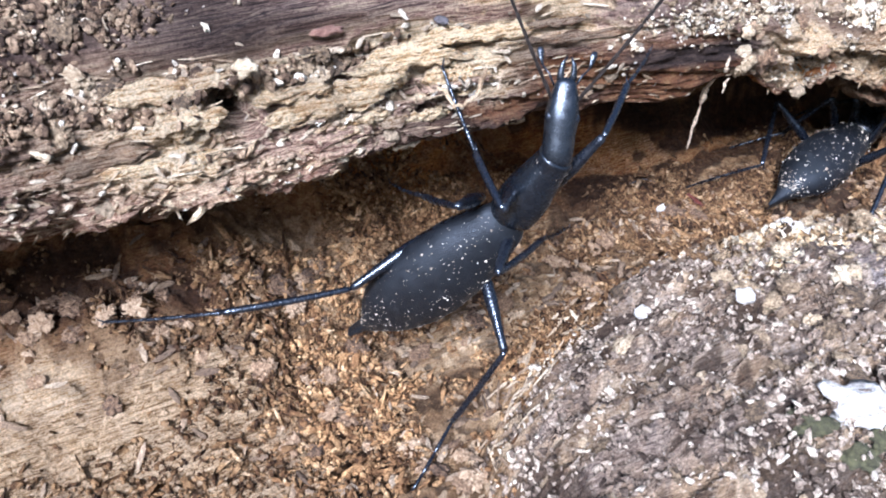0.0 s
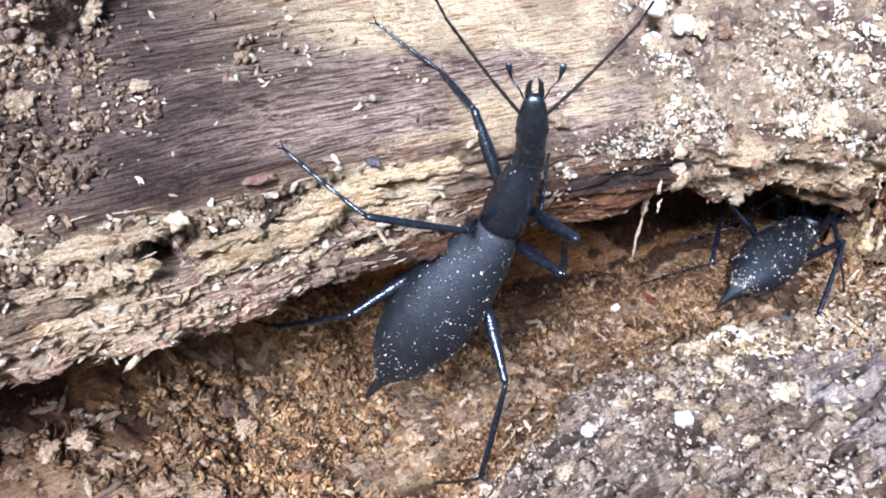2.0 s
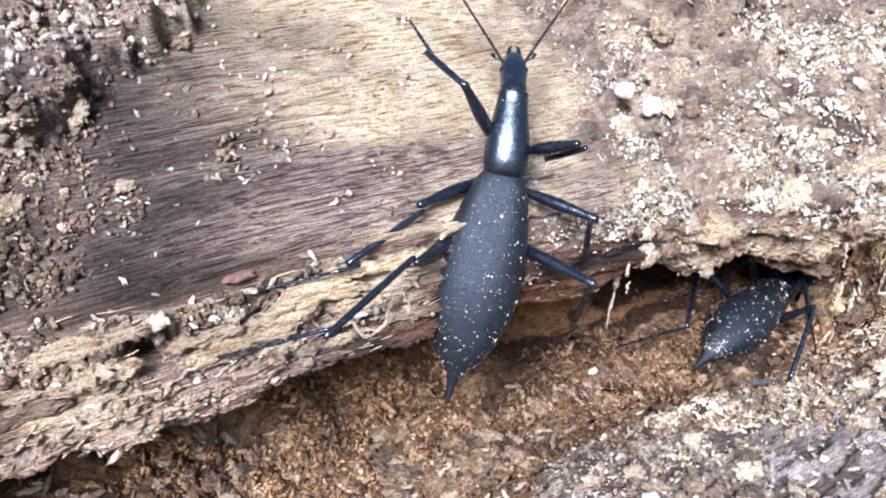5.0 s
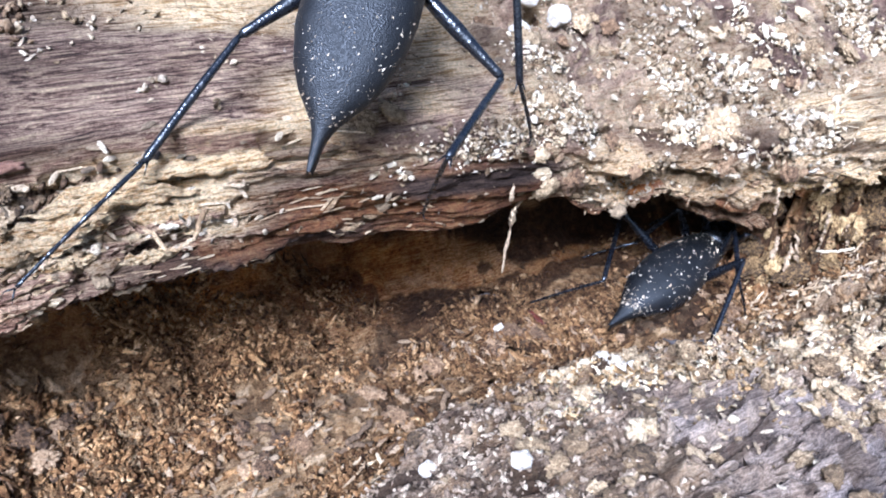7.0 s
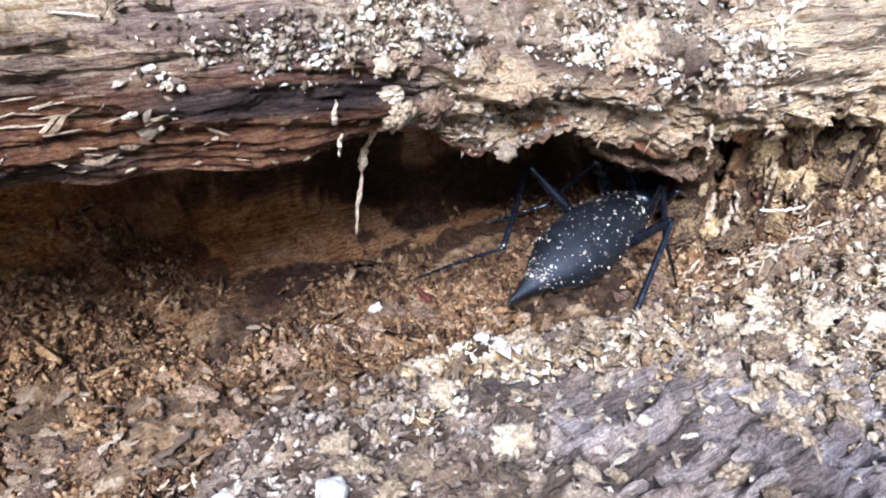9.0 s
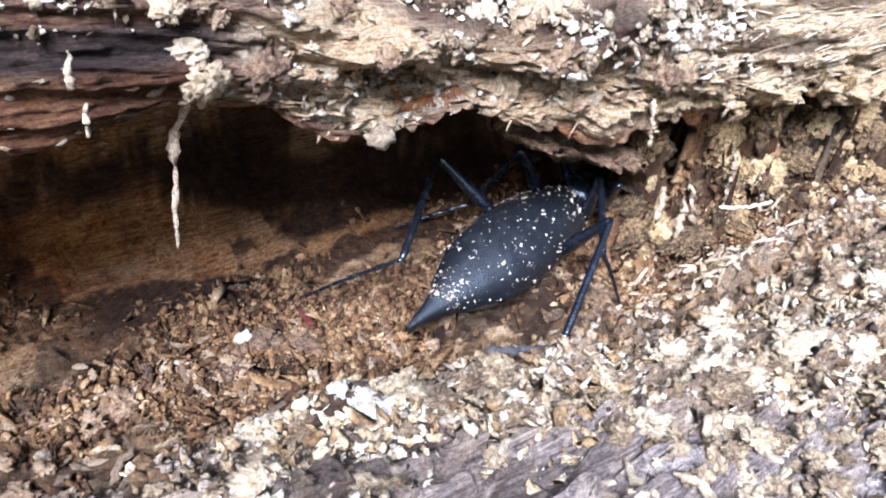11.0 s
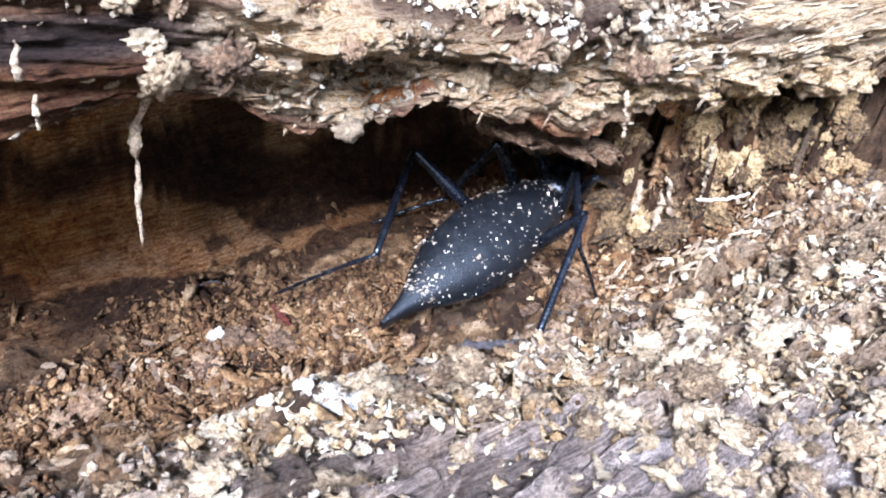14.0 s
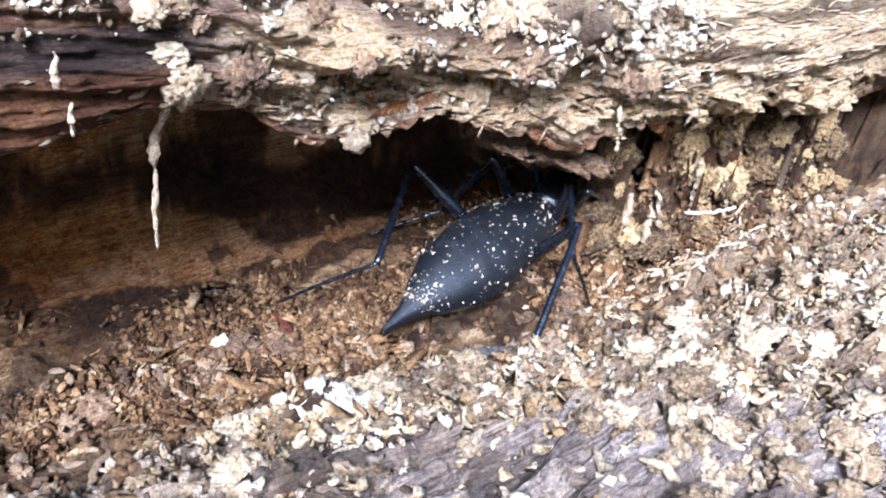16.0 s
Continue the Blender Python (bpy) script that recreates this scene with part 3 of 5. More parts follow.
    shade = shade * (1 - 0.85 * fibre_zone(uu, ss)) * (1 - 0.8 * bleached)
    crust = crust_zone(uu, ss)
    shade = shade * (1 - 0.75 * crust)
    pale = np.maximum(pale, 0.3 * crust * step(fbm(uu * 90, arc * 130, 0, 48), -0.3, 0.3))
    # hollow's roof reddened: rotten wood plus painted warm bounce light
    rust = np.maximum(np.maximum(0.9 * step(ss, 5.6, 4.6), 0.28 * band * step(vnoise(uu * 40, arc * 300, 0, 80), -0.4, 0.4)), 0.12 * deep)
    rust = np.maximum(rust, (0.06 + 0.09 * step(uu, 0.05, 0.07)) * step(ss, 8.8, 7.6) * step(fbm(uu * 70, arc * 120, 0, 79), -0.4, 0.2) * (1 - band))
    pale = np.maximum(pale, 0.5 * step(uu, 0.128, 0.140) * step(ss, 7.2, 6.2))
    rust = np.maximum(rust, 0.2 * step(uu, 0.034, 0.018) * step(ss, 7.0, 6.2))
    rust = rust * (1 - 0.35 * step(uu, 0.125, 0.138))
    fibre = 0.25 + 0.75 * np.maximum(bare, broken)
    # shadow painted dark in the gaps between the combed fibres and inside the crack
    shade_or_dark = 0.75 * fibre_zone(uu, ss) * step(vnoise(uu * 55, arc * 1300, 0, 19) + 0.4 * vnoise(uu * 130, arc * 500, 0, 20), 0.18, 0.5)
    shade_or_dark = np.maximum(shade_or_dark, crack(uu, ss, arc))
    g, cell = grains((uu + 0.0006 * vnoise(uu * 700, arc * 700, 0, 27)) * 680, (arc + 0.0006 * vnoise(uu * 700, arc * 700, 0, 28)) * 900, 8)
    loose = 0.7 * step(g, 0.05, 0.45) * (1 - bare) * (1 - 0.7 * broken) * step(ss, 6.0, 8.0)
    centre = lambda c: np.broadcast_to(c.mean(0), c.shape)[:, None]
    p = np.concatenate([centre(p[:, 0]), p, centre(p[:, -1])], 1)
    me = grid_mesh("log", p, LOG, tuple((k, np.pad(np.concatenate([a, pad]), ((0, 0), (1, 1)), mode="edge")) for k, a in (("pale", pale), ("shade", shade), ("shade_or_dark", shade_or_dark), ("fibre", fibre), ("cell", cell), ("loose", 0.65 * loose * (1 - band)), ("rust", rust))), flip=True)
    return tagged(new("wall_log", me), "weathered rotten log with a splintered overhanging lip", "log", kind="structure")


bed = build_bed()
log = build_log()


def build_ground():
    """Forest floor round the log, out to the horizon."""
    r = np.concatenate([[0.0], np.geomspace(0.2, 600.0, 60)])
    a = np.linspace(0, 2 * np.pi, 97)
    rr, aa = np.meshgrid(r, a)
    x, y = rr * np.cos(aa), rr * np.sin(aa)
    z = -0.12 + np.minimum(rr, 20) * 0.01 * fbm(x * 0.7, y * 0.7, 0, 88)
    z = np.where(rr < 0.5, -0.121, z)
    m, n, l, bsdf = material("leaf_litter_soil")
    co = n.new("ShaderNodeTexCoord")
    f = noise_node(n, l, co.outputs["Object"], 14, 10, 0.7)
    l.new(ramp(n, l, f, [(0.35, (0.03, 0.022, 0.014)), (0.55, (0.09, 0.065, 0.04)), (0.7, (0.16, 0.13, 0.07))]), bsdf.inputs["Base Color"])
    bsdf.inputs["Roughness"].default_value = 0.9
    bump(n, l, bsdf, f, 0.8, 0.05)
    return tagged(new("ground", grid_mesh("ground", np.stack([x, y, z], -1), m)), "brown forest floor round the log", "ground", kind="structure")


build_ground()


# ---- loose material lying on the wood ----
def bed_points(u, v):
    x, y = from_uv(u, v)
    z = bed_height(u, v)
    e = 0.0006
    gu = (bed_height(u + e, v, False) - bed_height(u - e, v, False)) / (2 * e)
    gv = (bed_height(u, v + e, False) - bed_height(u, v - e, False)) / (2 * e)
    n = np.stack([-(gu * CU - gv * SU), -(gu * SU + gv * CU), np.ones_like(z)], -1)
    return np.stack([x, y, z], -1), n / np.linalg.norm(n, axis=-1, keepdims=True)


def log_points(u, s):
    p = log_surface(u, s)
    a, b = log_surface(u + 0.001, s, False) - log_surface(u - 0.001, s, False), log_surface(u, s + 0.08, False) - log_surface(u, s - 0.08, False)
    n = np.cross(b, a)
    n /= np.linalg.norm(n, axis=-1, keepdims=True)
    out = np.where((n[:, 1:2] > 0) & (n[:, 2:] < 0.1), -n, n)
    return p, out


def scatter(name, label, places, normals, mat, size, spread, flat, tilt, seed, along=None, plain=False, round_ones=False, scale=1.0):
    """size: typical length in metres; flat: width and height as parts of it."""
    rng = np.random.default_rng(seed)
    n = len(places)
    length = size * np.exp(np.clip(rng.normal(0, spread, n), -1.2, 0.95)) * scale
    width = length * flat[0] * rng.uniform(0.6, 1.4, n)
    height = length * flat[1] * rng.uniform(0.6, 1.4, n)
    verts, quads = flakes(places + normals * (height * 0.1)[:, None], normals, length, width, height, tilt, seed + 1, along, plain)
    if round_ones:
        verts, quads = pebbles(places, normals, length, seed + 1)
    ob = new(name, array_mesh(name, verts, quads, mat, True))
    return tagged(ob, label, "debris", kind="stuff")


def pick(count, seed, lo_u, hi_u, lo_v, hi_v, weight):
    rng = np.random.default_rng(seed)
    u, v = rng.uniform(lo_u, hi_u, count * 3), rng.uniform(lo_v, hi_v, count * 3)
    keep = rng.uniform(0, 1, count * 3) < weight(u, v)
    return u[keep][:count], v[keep][:count]


def heaped(a, b, each, reach_a, reach_b, seed):
    """Turn single places into little heaps."""
    rng = np.random.default_rng(seed)
    share = np.repeat(rng.uniform(0.35, 1.3, len(a)), each)
    return np.repeat(a, each) + rng.normal(0, reach_a, len(a) * each) * share, np.repeat(b, each) + rng.normal(0, reach_b, len(a) * each) * share


def lifted(p, n, height, seed):
    return p + n * (np.random.default_rng(seed).uniform(0, 1, len(p)) ** 2 * height)[:, None]


def build_litter():
    floor_w = lambda u, v: (1 - step(mound_edge(u) - v, 0.002, 0.009)) * (0.06 + 0.94 * step(fbm(u * 55, v * 95, 0, 90), -0.3, 0.3)) * step(v - 0.012 * step(u, 0.080, 0.062), 0.114, 0.102) * (1 - 0.6 * plank_zone(u, v)) * (1 - step(u, 0.143, 0.148))
    mound_w = lambda u, v: (1 - 0.85 * step(u, 0.080, 0.086) * step(u, 0.110, 0.104) * step(v, 0.060, 0.057)) * step(mound_edge(u) - v, -0.004, 0.008) * (0.07 + 0.4 * step(u, 0.10, 0.085) + (0.93 - 0.4 * step(u, 0.10, 0.085)) * step(fbm(u * 70, v * 170, 0, 95), 0.0, 0.45)) * (1 - 0.75 * step(u, 0.085, 0.10) * step(v, 0.073, 0.066) * step(vnoise(u * 45, v * 120, 0, 85), -0.35, 0.15))
    u, v = pick(5600, 101, -0.045, 0.17, 0.03, 0.124, floor_w)
    p, n = bed_points(u, v)
    p = lifted(p, n, 0.0005, 40)
    amber = lambda a, b: (a + 0.006 * vnoise(a * 120, b * 120, 0, 15) > 0.010) & (a + 0.010 * vnoise(a * 90, b * 90, 0, 11) < 0.062)
    for tone, name, label, mat in ((0, "brown_frass", "brown wood crumbs and splinters heaped in the hollow", CRUMB), (1, "amber_frass", "light amber wood crumbs and splinters in the hollow", AMBER_CRUMB)):
        k = amber(u, v) == tone
        scatter(name, label, p[k], n[k], mat, 0.0012, 0.5, (0.24, 0.17), 0.75, 11)
    u, v = heaped(*pick(2800, 112, -0.045, 0.17, 0.03, 0.126, floor_w), 11, 0.0010, 0.0009, 41)
    p, n = bed_points(u, v)
    p = lifted(p, n, 0.0007, 42)
    for tone, name, label, mat in ((0, "frass_heaps", "clumped brown wood crumbs in the hollow", CRUMB), (1, "amber_heaps", "clumped light amber wood crumbs in the hollow", AMBER_CRUMB)):
        k = amber(u, v) == tone
        scatter(name, label, p[k], n[k], mat, 0.0005, 0.6, (0.40, 0.28), 0.9, 22, None, False, True)
    u, v = pick(40000, 108, -0.045, 0.17, 0.03, 0.126, floor_w)
    p, n = bed_points(u, v)
    scatter("fine_frass", "fine brown wood dust and fibres in the hollow", p, n, CRUMB, 0.00042, 0.5, (0.36, 0.3), 0.8, 18, None, True)
    u, v = heaped(*pick(1800, 103, 0.02, 0.20, 0.0, 0.088, mound_w), 6, 0.0011, 0.0009, 43)
    p, n = bed_points(u, v)
    patchy = (u < 0.098) | (fbm(u * 80, v * 150, 0, 32) > 0.15)
    u, v, p, n = u[patchy], v[patchy], p[patchy], n[patchy]
    far = u + 0.004 * vnoise(u * 200, v * 200, 0, 31) > np.where(v > 0.055, 0.086, 0.098)
    p = lifted(p, n, 0.0006, 44)
    scatter("cream_grains", "cream wood crumbs strewn on the mound", p[far], n[far], CREAM_CRUMB, 0.00075, 0.5, (0.5, 0.36), 0.8, 14, None, False, True)
    u, p, n = u[~far], p[~far], n[~far]
    scatter("mound_crumbs", "grey brown wood crumbs covering the mound", p, n, MOUND_CRUMB, 0.00058, 0.5, (0.55, 0.4), 0.8, 13, None, False, True)
    u, v = pick(12000, 109, 0.02, 0.20, 0.0, 0.088, mound_w)
    p, n = bed_points(u, v)
    scatter("mound_grit", "fine grey and cream grit on the mound", p, n, MOUND_CRUMB, 0.00045, 0.5, (0.55, 0.4), 0.8, 19, None, True)
    strip_w = lambda u, v: step(mound_edge(u) - v, -0.001, 0.009) * step(v + 0.3 * np.clip(u - 0.085, 0, 0.07), 0.050, 0.062) * (0.25 + 0.75 * step(fbm(u * 90, v * 160, 0, 92), -0.1, 0.35))
    u, v = heaped(*pick(800, 111, 0.075, 0.18, 0.030, 0.092, strip_w), 6, 0.0009, 0.0008, 45)
    p, n = bed_points(u, v)
    p, big = lifted(p, n, 0.0008, 46), np.interp(v, [0.035, 0.06, 0.078], [0.6, 0.7, 1.0])
    deep = v + 0.004 * vnoise(u * 160, v * 160, 0, 34) > 0.0675
    scatter("cream_crumbs", "cream and tan wood crumbs before the hollow", p[~deep], n[~deep], CREAM_CRUMB, 0.0008, 0.6, (0.42, 0.3), 0.9, 21, None, False, False, big[~deep])
    scatter("tan_crumbs", "tan brown wood crumbs at the hollow's mouth", p[deep], n[deep], TAN_CRUMB, 0.0008, 0.6, (0.42, 0.3), 0.9, 27, None, False, True, big[deep])
    # the torn plug beyond the hollow
    plug_w = lambda u, v: 0.4 + 0.6 * step(fbm(u * 120, v * 200, 0, 93), -0.3, 0.3)
    u, v = heaped(*pick(420, 113, 0.149, 0.20, 0.079, 0.100, plug_w), 6, 0.0009, 0.0006, 47)
    p, n = bed_points(u, v)
    scatter("plug_crumbs", "tan crumbs of torn wood closing the hollow", lifted(p, n, 0.0006, 48), n, CRUMB, 0.0008, 0.5, (0.4, 0.3), 0.9, 23)
    # face of the log: crumbs in patches, thick at both ends and thin on the bare grain between
    rough_w = lambda u, s: (0.05 + 0.95 * (1 - bare_zone(u, s)) * (1 - 0.9 * broken_zone(u, s))) * (0.06 + 0.94 * step(fbm(u * 75, s * 1.1, 0, 97), -0.15, 0.4)) * (1 - 0.85 * dark_band(u, s)) * (1 - 0.88 * step(u, 0.120, 0.130) * step(s, 7.6, 6.9))
    near = lambda u: np.interp(u, [0.03, 0.05, 0.10, 0.14], [1.0, 0.62, 0.62, 1.0])
    u, s = heaped(*pick(2600, 105, -0.05, 0.18, 6.0, 13.4, rough_w), 8, 0.0010, 0.13, 49)
    p, n = log_points(u, s)
    p, dark = lifted(p, n, 0.0006, 50), u - 0.003 * (s - 9) < 0.022
    keep = ~dark | (vnoise(u * 130, s * 1.5, 0, 39) > 0.0)
    u, p, n, dark = u[keep], p[keep], n[keep], dark[keep]
    for name, label, mat, keep in (("log_crumbs", "cream and tan crumbs clinging to the weathered log", LOG_CRUMB, ~dark), ("crust_crumbs", "dark brown crumbs matted on the rotten crust", CRUST_CRUMB, dark)):
        scatter(name, label, p[keep], n[keep], mat, 0.00072 if mat is LOG_CRUMB else 0.00065, 0.55, (0.36, 0.26), 0.9, 15, None, False, True, near(u)[keep])
    u, s = pick(2300, 114, 0.03, 0.18, 6.0, 13.4, rough_w)
    p, n = log_points(u, s)
    scatter("log_flakes", "small grey brown flakes on the weathered log", p, n, LOG_CRUMB, 0.0009, 0.5, (0.30, 0.24), 0.8, 24, None, False, False, near(u))
    u, s = pick(16000, 110, -0.05, 0.18, 5.6, 13.4, rough_w)
    p, n = log_points(u, s)
    scatter("log_grit", "fine crumbs and dust on the weathered log", p, n, LOG_CRUMB, 0.00045, 0.45, (0.5, 0.45), 0.8, 20, None, True, False, near(u))
    u, s = heaped(*pick(1300, 115, -0.05, 0.035, 8.0, 13.2, lambda a, b: (1 - bare_zone(a, b)) * (0.05 + 0.95 * step(fbm(a * 90, b * 1.3, 0, 89), 0.0, 0.35))), 8, 0.0009, 0.12, 51)
    p, n = log_points(u, s)
    scatter("crust_grit", "fine brown crumbs matted on the rotten crust", lifted(p, n, 0.0006, 52), n, CRUST_CRUMB, 0.00055, 0.5, (0.42, 0.3), 0.9, 25, None, False, True)
    u, s = heaped(*pick(420, 121, -0.03, 0.034, 11.6, 13.4, crust_zone), 7, 0.0009, 0.10, 53)
    p, n = log_points(u, s)
    scatter("pale_crust_crumbs", "pale grey crumbs on the raised bark crust", lifted(p, n, 0.0008, 54), n, MOUND_CRUMB, 0.0007, 0.5, (0.5, 0.4), 0.9, 26, None, False, True)
    # splintered edge
    rng = np.random.default_rng(107)
    u, s = rng.uniform(-0.05, 0.16, 1500), rng.normal(6.4, 0.8, 1500)
    keep = (u < 0.030) | ((u > 0.093) & (u < 0.125)) | (rng.uniform(0, 1, 1500) < 0.15)
    u, s = u[keep], s[keep]
    p, n = log_points(u, s)
    scatter("edge_splinters", "pale splinters along the broken edge of the log", p, n, PALE_WOOD, 0.0013, 0.4, (0.2, 0.14), 0.45, 17, GRAIN)


CRUST_CRUMB = crumb_material("brown_crust_crumb", [(0.15, (0.05, 0.032, 0.022)), (0.36, (0.155, 0.102, 0.066)), (0.58, (0.34, 0.24, 0.155)), (0.78, (0.56, 0.43, 0.285)), (0.94, (0.88, 0.77, 0.60))])
TAN_CRUMB = crumb_material("tan_brown_crumb", [(0.15, (0.060, 0.034, 0.017)), (0.36, (0.20, 0.12, 0.060)), (0.58, (0.40, 0.265, 0.145)), (0.82, (0.67, 0.52, 0.34)), (0.95, (0.88, 0.77, 0.59))])
CREAM_CRUMB = crumb_material("cream_tan_crumb", [(0.12, (0.14, 0.084, 0.040)), (0.32, (0.44, 0.295, 0.150)), (0.52, (0.74, 0.575, 0.36)), (0.76, (0.97, 0.88, 0.69))])


def splinter_mesh(name, length, width, height, seed, mat):
    """One ragged flake with a few facets and a bend."""
    rng = np.random.default_rng(seed)
    xs = np.linspace(-0.5, 0.5, 6)
    rings = []
    bend = rng.normal(0, 0.12)
    for k, x in enumerate(xs):
        taper = (1 - abs(2 * x) ** 3 * rng.uniform(0.3, 0.9))
        c = rng.normal(0, 0.04, 2)
        ring = []
        for a in np.arange(6) * math.pi / 3:
            r = rng.uniform(0.75, 1.2)
            ring.append((x * length, (math.cos(a) * 0.5 * r * taper + c[0]) * width, (math.sin(a) * 0.5 * r * taper + c[1]) * height + bend * (0.25 - x * x) * length))
        rings.append(ring)
    return mesh_from(name, *loft(rings), mat, False)


def place_pieces(name, meshes, points, normals, parent, seed, tilt, along=None):
    rng = np.random.default_rng(seed)
    for p, n in zip(points, normals):
        a = rng.uniform(0, 2 * math.pi) if along is None else along + rng.normal(0, 0.22)
        y = Vector((math.cos(a), math.sin(a), 0)) + Vector(rng.normal(0, tilt, 3))
        z = (Vector(n) + Vector(rng.normal(0, tilt, 3))).normalized()
        x = (y - y.dot(z) * z).normalized()
        m = Matrix((x, z.cross(x), z)).transposed().to_4x4()
        m.translation = Vector(p) + z * 0.0003
        part(name, meshes[rng.integers(len(meshes))], parent, "", m @ Matrix.Scale(float(rng.uniform(0.6, 1.25)), 4))


def build_pieces():
    floor_w = lambda u, v: (1 - 0.97 * step(mound_edge(u) - v, 0.002, 0.010)) * (0.2 + 0.8 * step(vnoise(u * 50, v * 80, 0, 91), -0.3, 0.3)) * step(v, 0.104, 0.094)
    wood = [splinter_mesh("wood_splinter", 0.0032, 0.0009, 0.0005, 200 + k, CRUMB_PIECE) for k in range(14)]
    u, v = pick(290, 102, -0.03, 0.11, 0.045, 0.104, floor_w)
    place_pieces("wood_splinter", wood, *bed_points(u, v), bed, 12, 0.35)
    shred = [splinter_mesh("wood_shred", 0.0050, 0.0006, 0.0004, 290 + k, FIBRE_PIECE) for k in range(10)]
    u, v = pick(130, 118, 0.020, 0.062, 0.040, 0.084, lambda a, b: step(np.abs(mound_edge(a) - b - 0.001), 0.008, 0.002))
    place_pieces("wood_shred", shred, *bed_points(u, v), bed, 17, 0.25, GRAIN + 0.5)
    u, v = pick(150, 119, 0.1415, 0.172, 0.0735, 0.0850, lambda a, b: 0.3 + 0.7 * step(vnoise(a * 160, b * 200, 0, 38), -0.3, 0.3))
    place_pieces("wood_shred", shred, *bed_points(u, v), bed, 18, 0.30, GRAIN)
    mound_w = lambda u, v: step(mound_edge(u) - v, -0.006, 0.006) * (0.15 + 0.85 * step(fbm(u * 80, v * 140, 0, 95), -0.25, 0.5)) * (0.3 + 0.7 * step(u, 0.08, 0.10))
    curl = [splinter_mesh("wood_shaving", 0.0017, 0.0006, 0.0006, 230 + k, PALE_PIECE) for k in range(12)]
    u, v = pick(110, 104, 0.045, 0.18, 0.02, 0.088, mound_w)
    place_pieces("wood_shaving", curl, *bed_points(u, v), bed, 13, 0.3)
    u, s = pick(110, 120, -0.02, 0.066, 6.4, 9.4, lambda a, b: broken_zone(a, b) * (1 - dark_band(a, b)))
    place_pieces("wood_shaving", curl, *log_points(u, s), log, 19, 0.5)
    rough_w = lambda u, s: (0.05 + 0.95 * (1 - bare_zone(u, s))) * (0.12 + 0.88 * step(fbm(u * 60, s * 0.9, 0, 97), -0.3, 0.4)) * (1 - 0.85 * dark_band(u, s))
    chip = [splinter_mesh("wood_chip", 0.0013, 0.0006, 0.0005, 250 + k, LOG_PIECE) for k in range(12)]
    u, s = pick(280, 106, 0.02, 0.16, 6.0, 12.8, rough_w)
    place_pieces("wood_chip", chip, *log_points(u, s), log, 14, 0.35)
    # torn fibres lying along the grain
    fibre = [splinter_mesh("wood_fibre", 0.0034, 0.00022, 0.0002, 270 + k, FIBRE_PIECE) for k in range(12)]
    u, s = pick(250, 116, 0.138, 0.19, 6.6, 10.3, fibre_zone)
    place_pieces("wood_fibre", fibre, *log_points(u, s), log, 15, 0.07, GRAIN)
    u, s = pick(220, 117, -0.05, 0.062, 6.0, 9.3, lambda a, b: broken_zone(a, b) * (0.2 + 0.8 * step(vnoise(a * 60, b * 2, 0, 82), -0.3, 0.3)))
    place_pieces("wood_fibre", fibre, *log_points(u, s), log, 16, 0.10, GRAIN)


def piece_material(name, stops):
    """As crumb_material, but coloured object by object."""
    m, n, l, bsdf = material(name)
    info = n.new("ShaderNodeObjectInfo")
    co = n.new("ShaderNodeTexCoord")
    col = ramp(n, l, info.outputs["Random"], stops)
    f = noise_node(n, l, co.outputs["Object"], 3000, 6, 0.75, 0.8)
    col = mix(n, l, 0.95, col, ramp(n, l, f, [(0.34, (0.28, 0.24, 0.2)), (0.5, (0.95, 0.93, 0.9)), (0.66, (1.4, 1.38, 1.32))]), "MULTIPLY")
    l.new(col, bsdf.inputs["Base Color"])
    bsdf.inputs["Roughness"].default_value = 0.8
    bump(n, l, bsdf, f, 1.0, 0.0007)
    return m


CRUMB_PIECE = piece_material("brown_splinter", [(0.0, (0.12, 0.075, 0.045)), (0.5, (0.33, 0.225, 0.135)), (1.0, (0.58, 0.45, 0.31))])
PALE_PIECE = piece_material("cream_shaving", [(0.0, (0.36, 0.27, 0.18)), (0.5, (0.62, 0.50, 0.35)), (1.0, (0.82, 0.74, 0.60))])
FIBRE_PIECE = piece_material("pale_torn_fibre", [(0.0, (0.24, 0.155, 0.09)), (0.5, (0.60, 0.45, 0.285)), (1.0, (0.88, 0.74, 0.53))])
LOG_PIECE = piece_material("grey_cream_chip", [(0.0, (0.17, 0.125, 0.085)), (0.5, (0.38, 0.30, 0.20)), (1.0, (0.76, 0.67, 0.52))])
build_litter()


# ---- beetles ----
SPECK = crumb_material("cream_dust", [(0.1, (0.45, 0.36, 0.26)), (0.5, (0.78, 0.70, 0.58)), (0.8, (0.9, 0.86, 0.78))])


def loft(rings, cap=True):
    verts, faces = [], []
    k = len(rings[0])
    for r in rings:
        verts.extend(r)
    for i in range(len(rings) - 1):
        for j in range(k):
            a, b = i * k + j, i * k + (j + 1) % k
            faces.append((a, b, b + k, a + k))
    if cap:
        faces.append(tuple(range(k - 1, -1, -1)))
        faces.append(tuple(range((len(rings) - 1) * k, len(rings) * k)))
    return verts, faces


def body_ring(y, half, top, low, n=20, power=0.85, drop=0.0):
    ring = []
    for k in range(n):
        a = 2 * math.pi * k / n
        c, s = math.cos(a), math.sin(a)
        x = half * math.copysign(abs(c) ** power, c)
        z = (top if s > 0 else low) * math.copysign(abs(s) ** power, s)
        ring.append((x, y, z + drop))
    return ring


MM = 0.001
EL_Y = [0.0, -1.2, -4.0, -8.0, -12.0, -16.0, -20.0, -24.0, -26.5, -28.5, -30.0, -31.5, -33.0, -34.5]
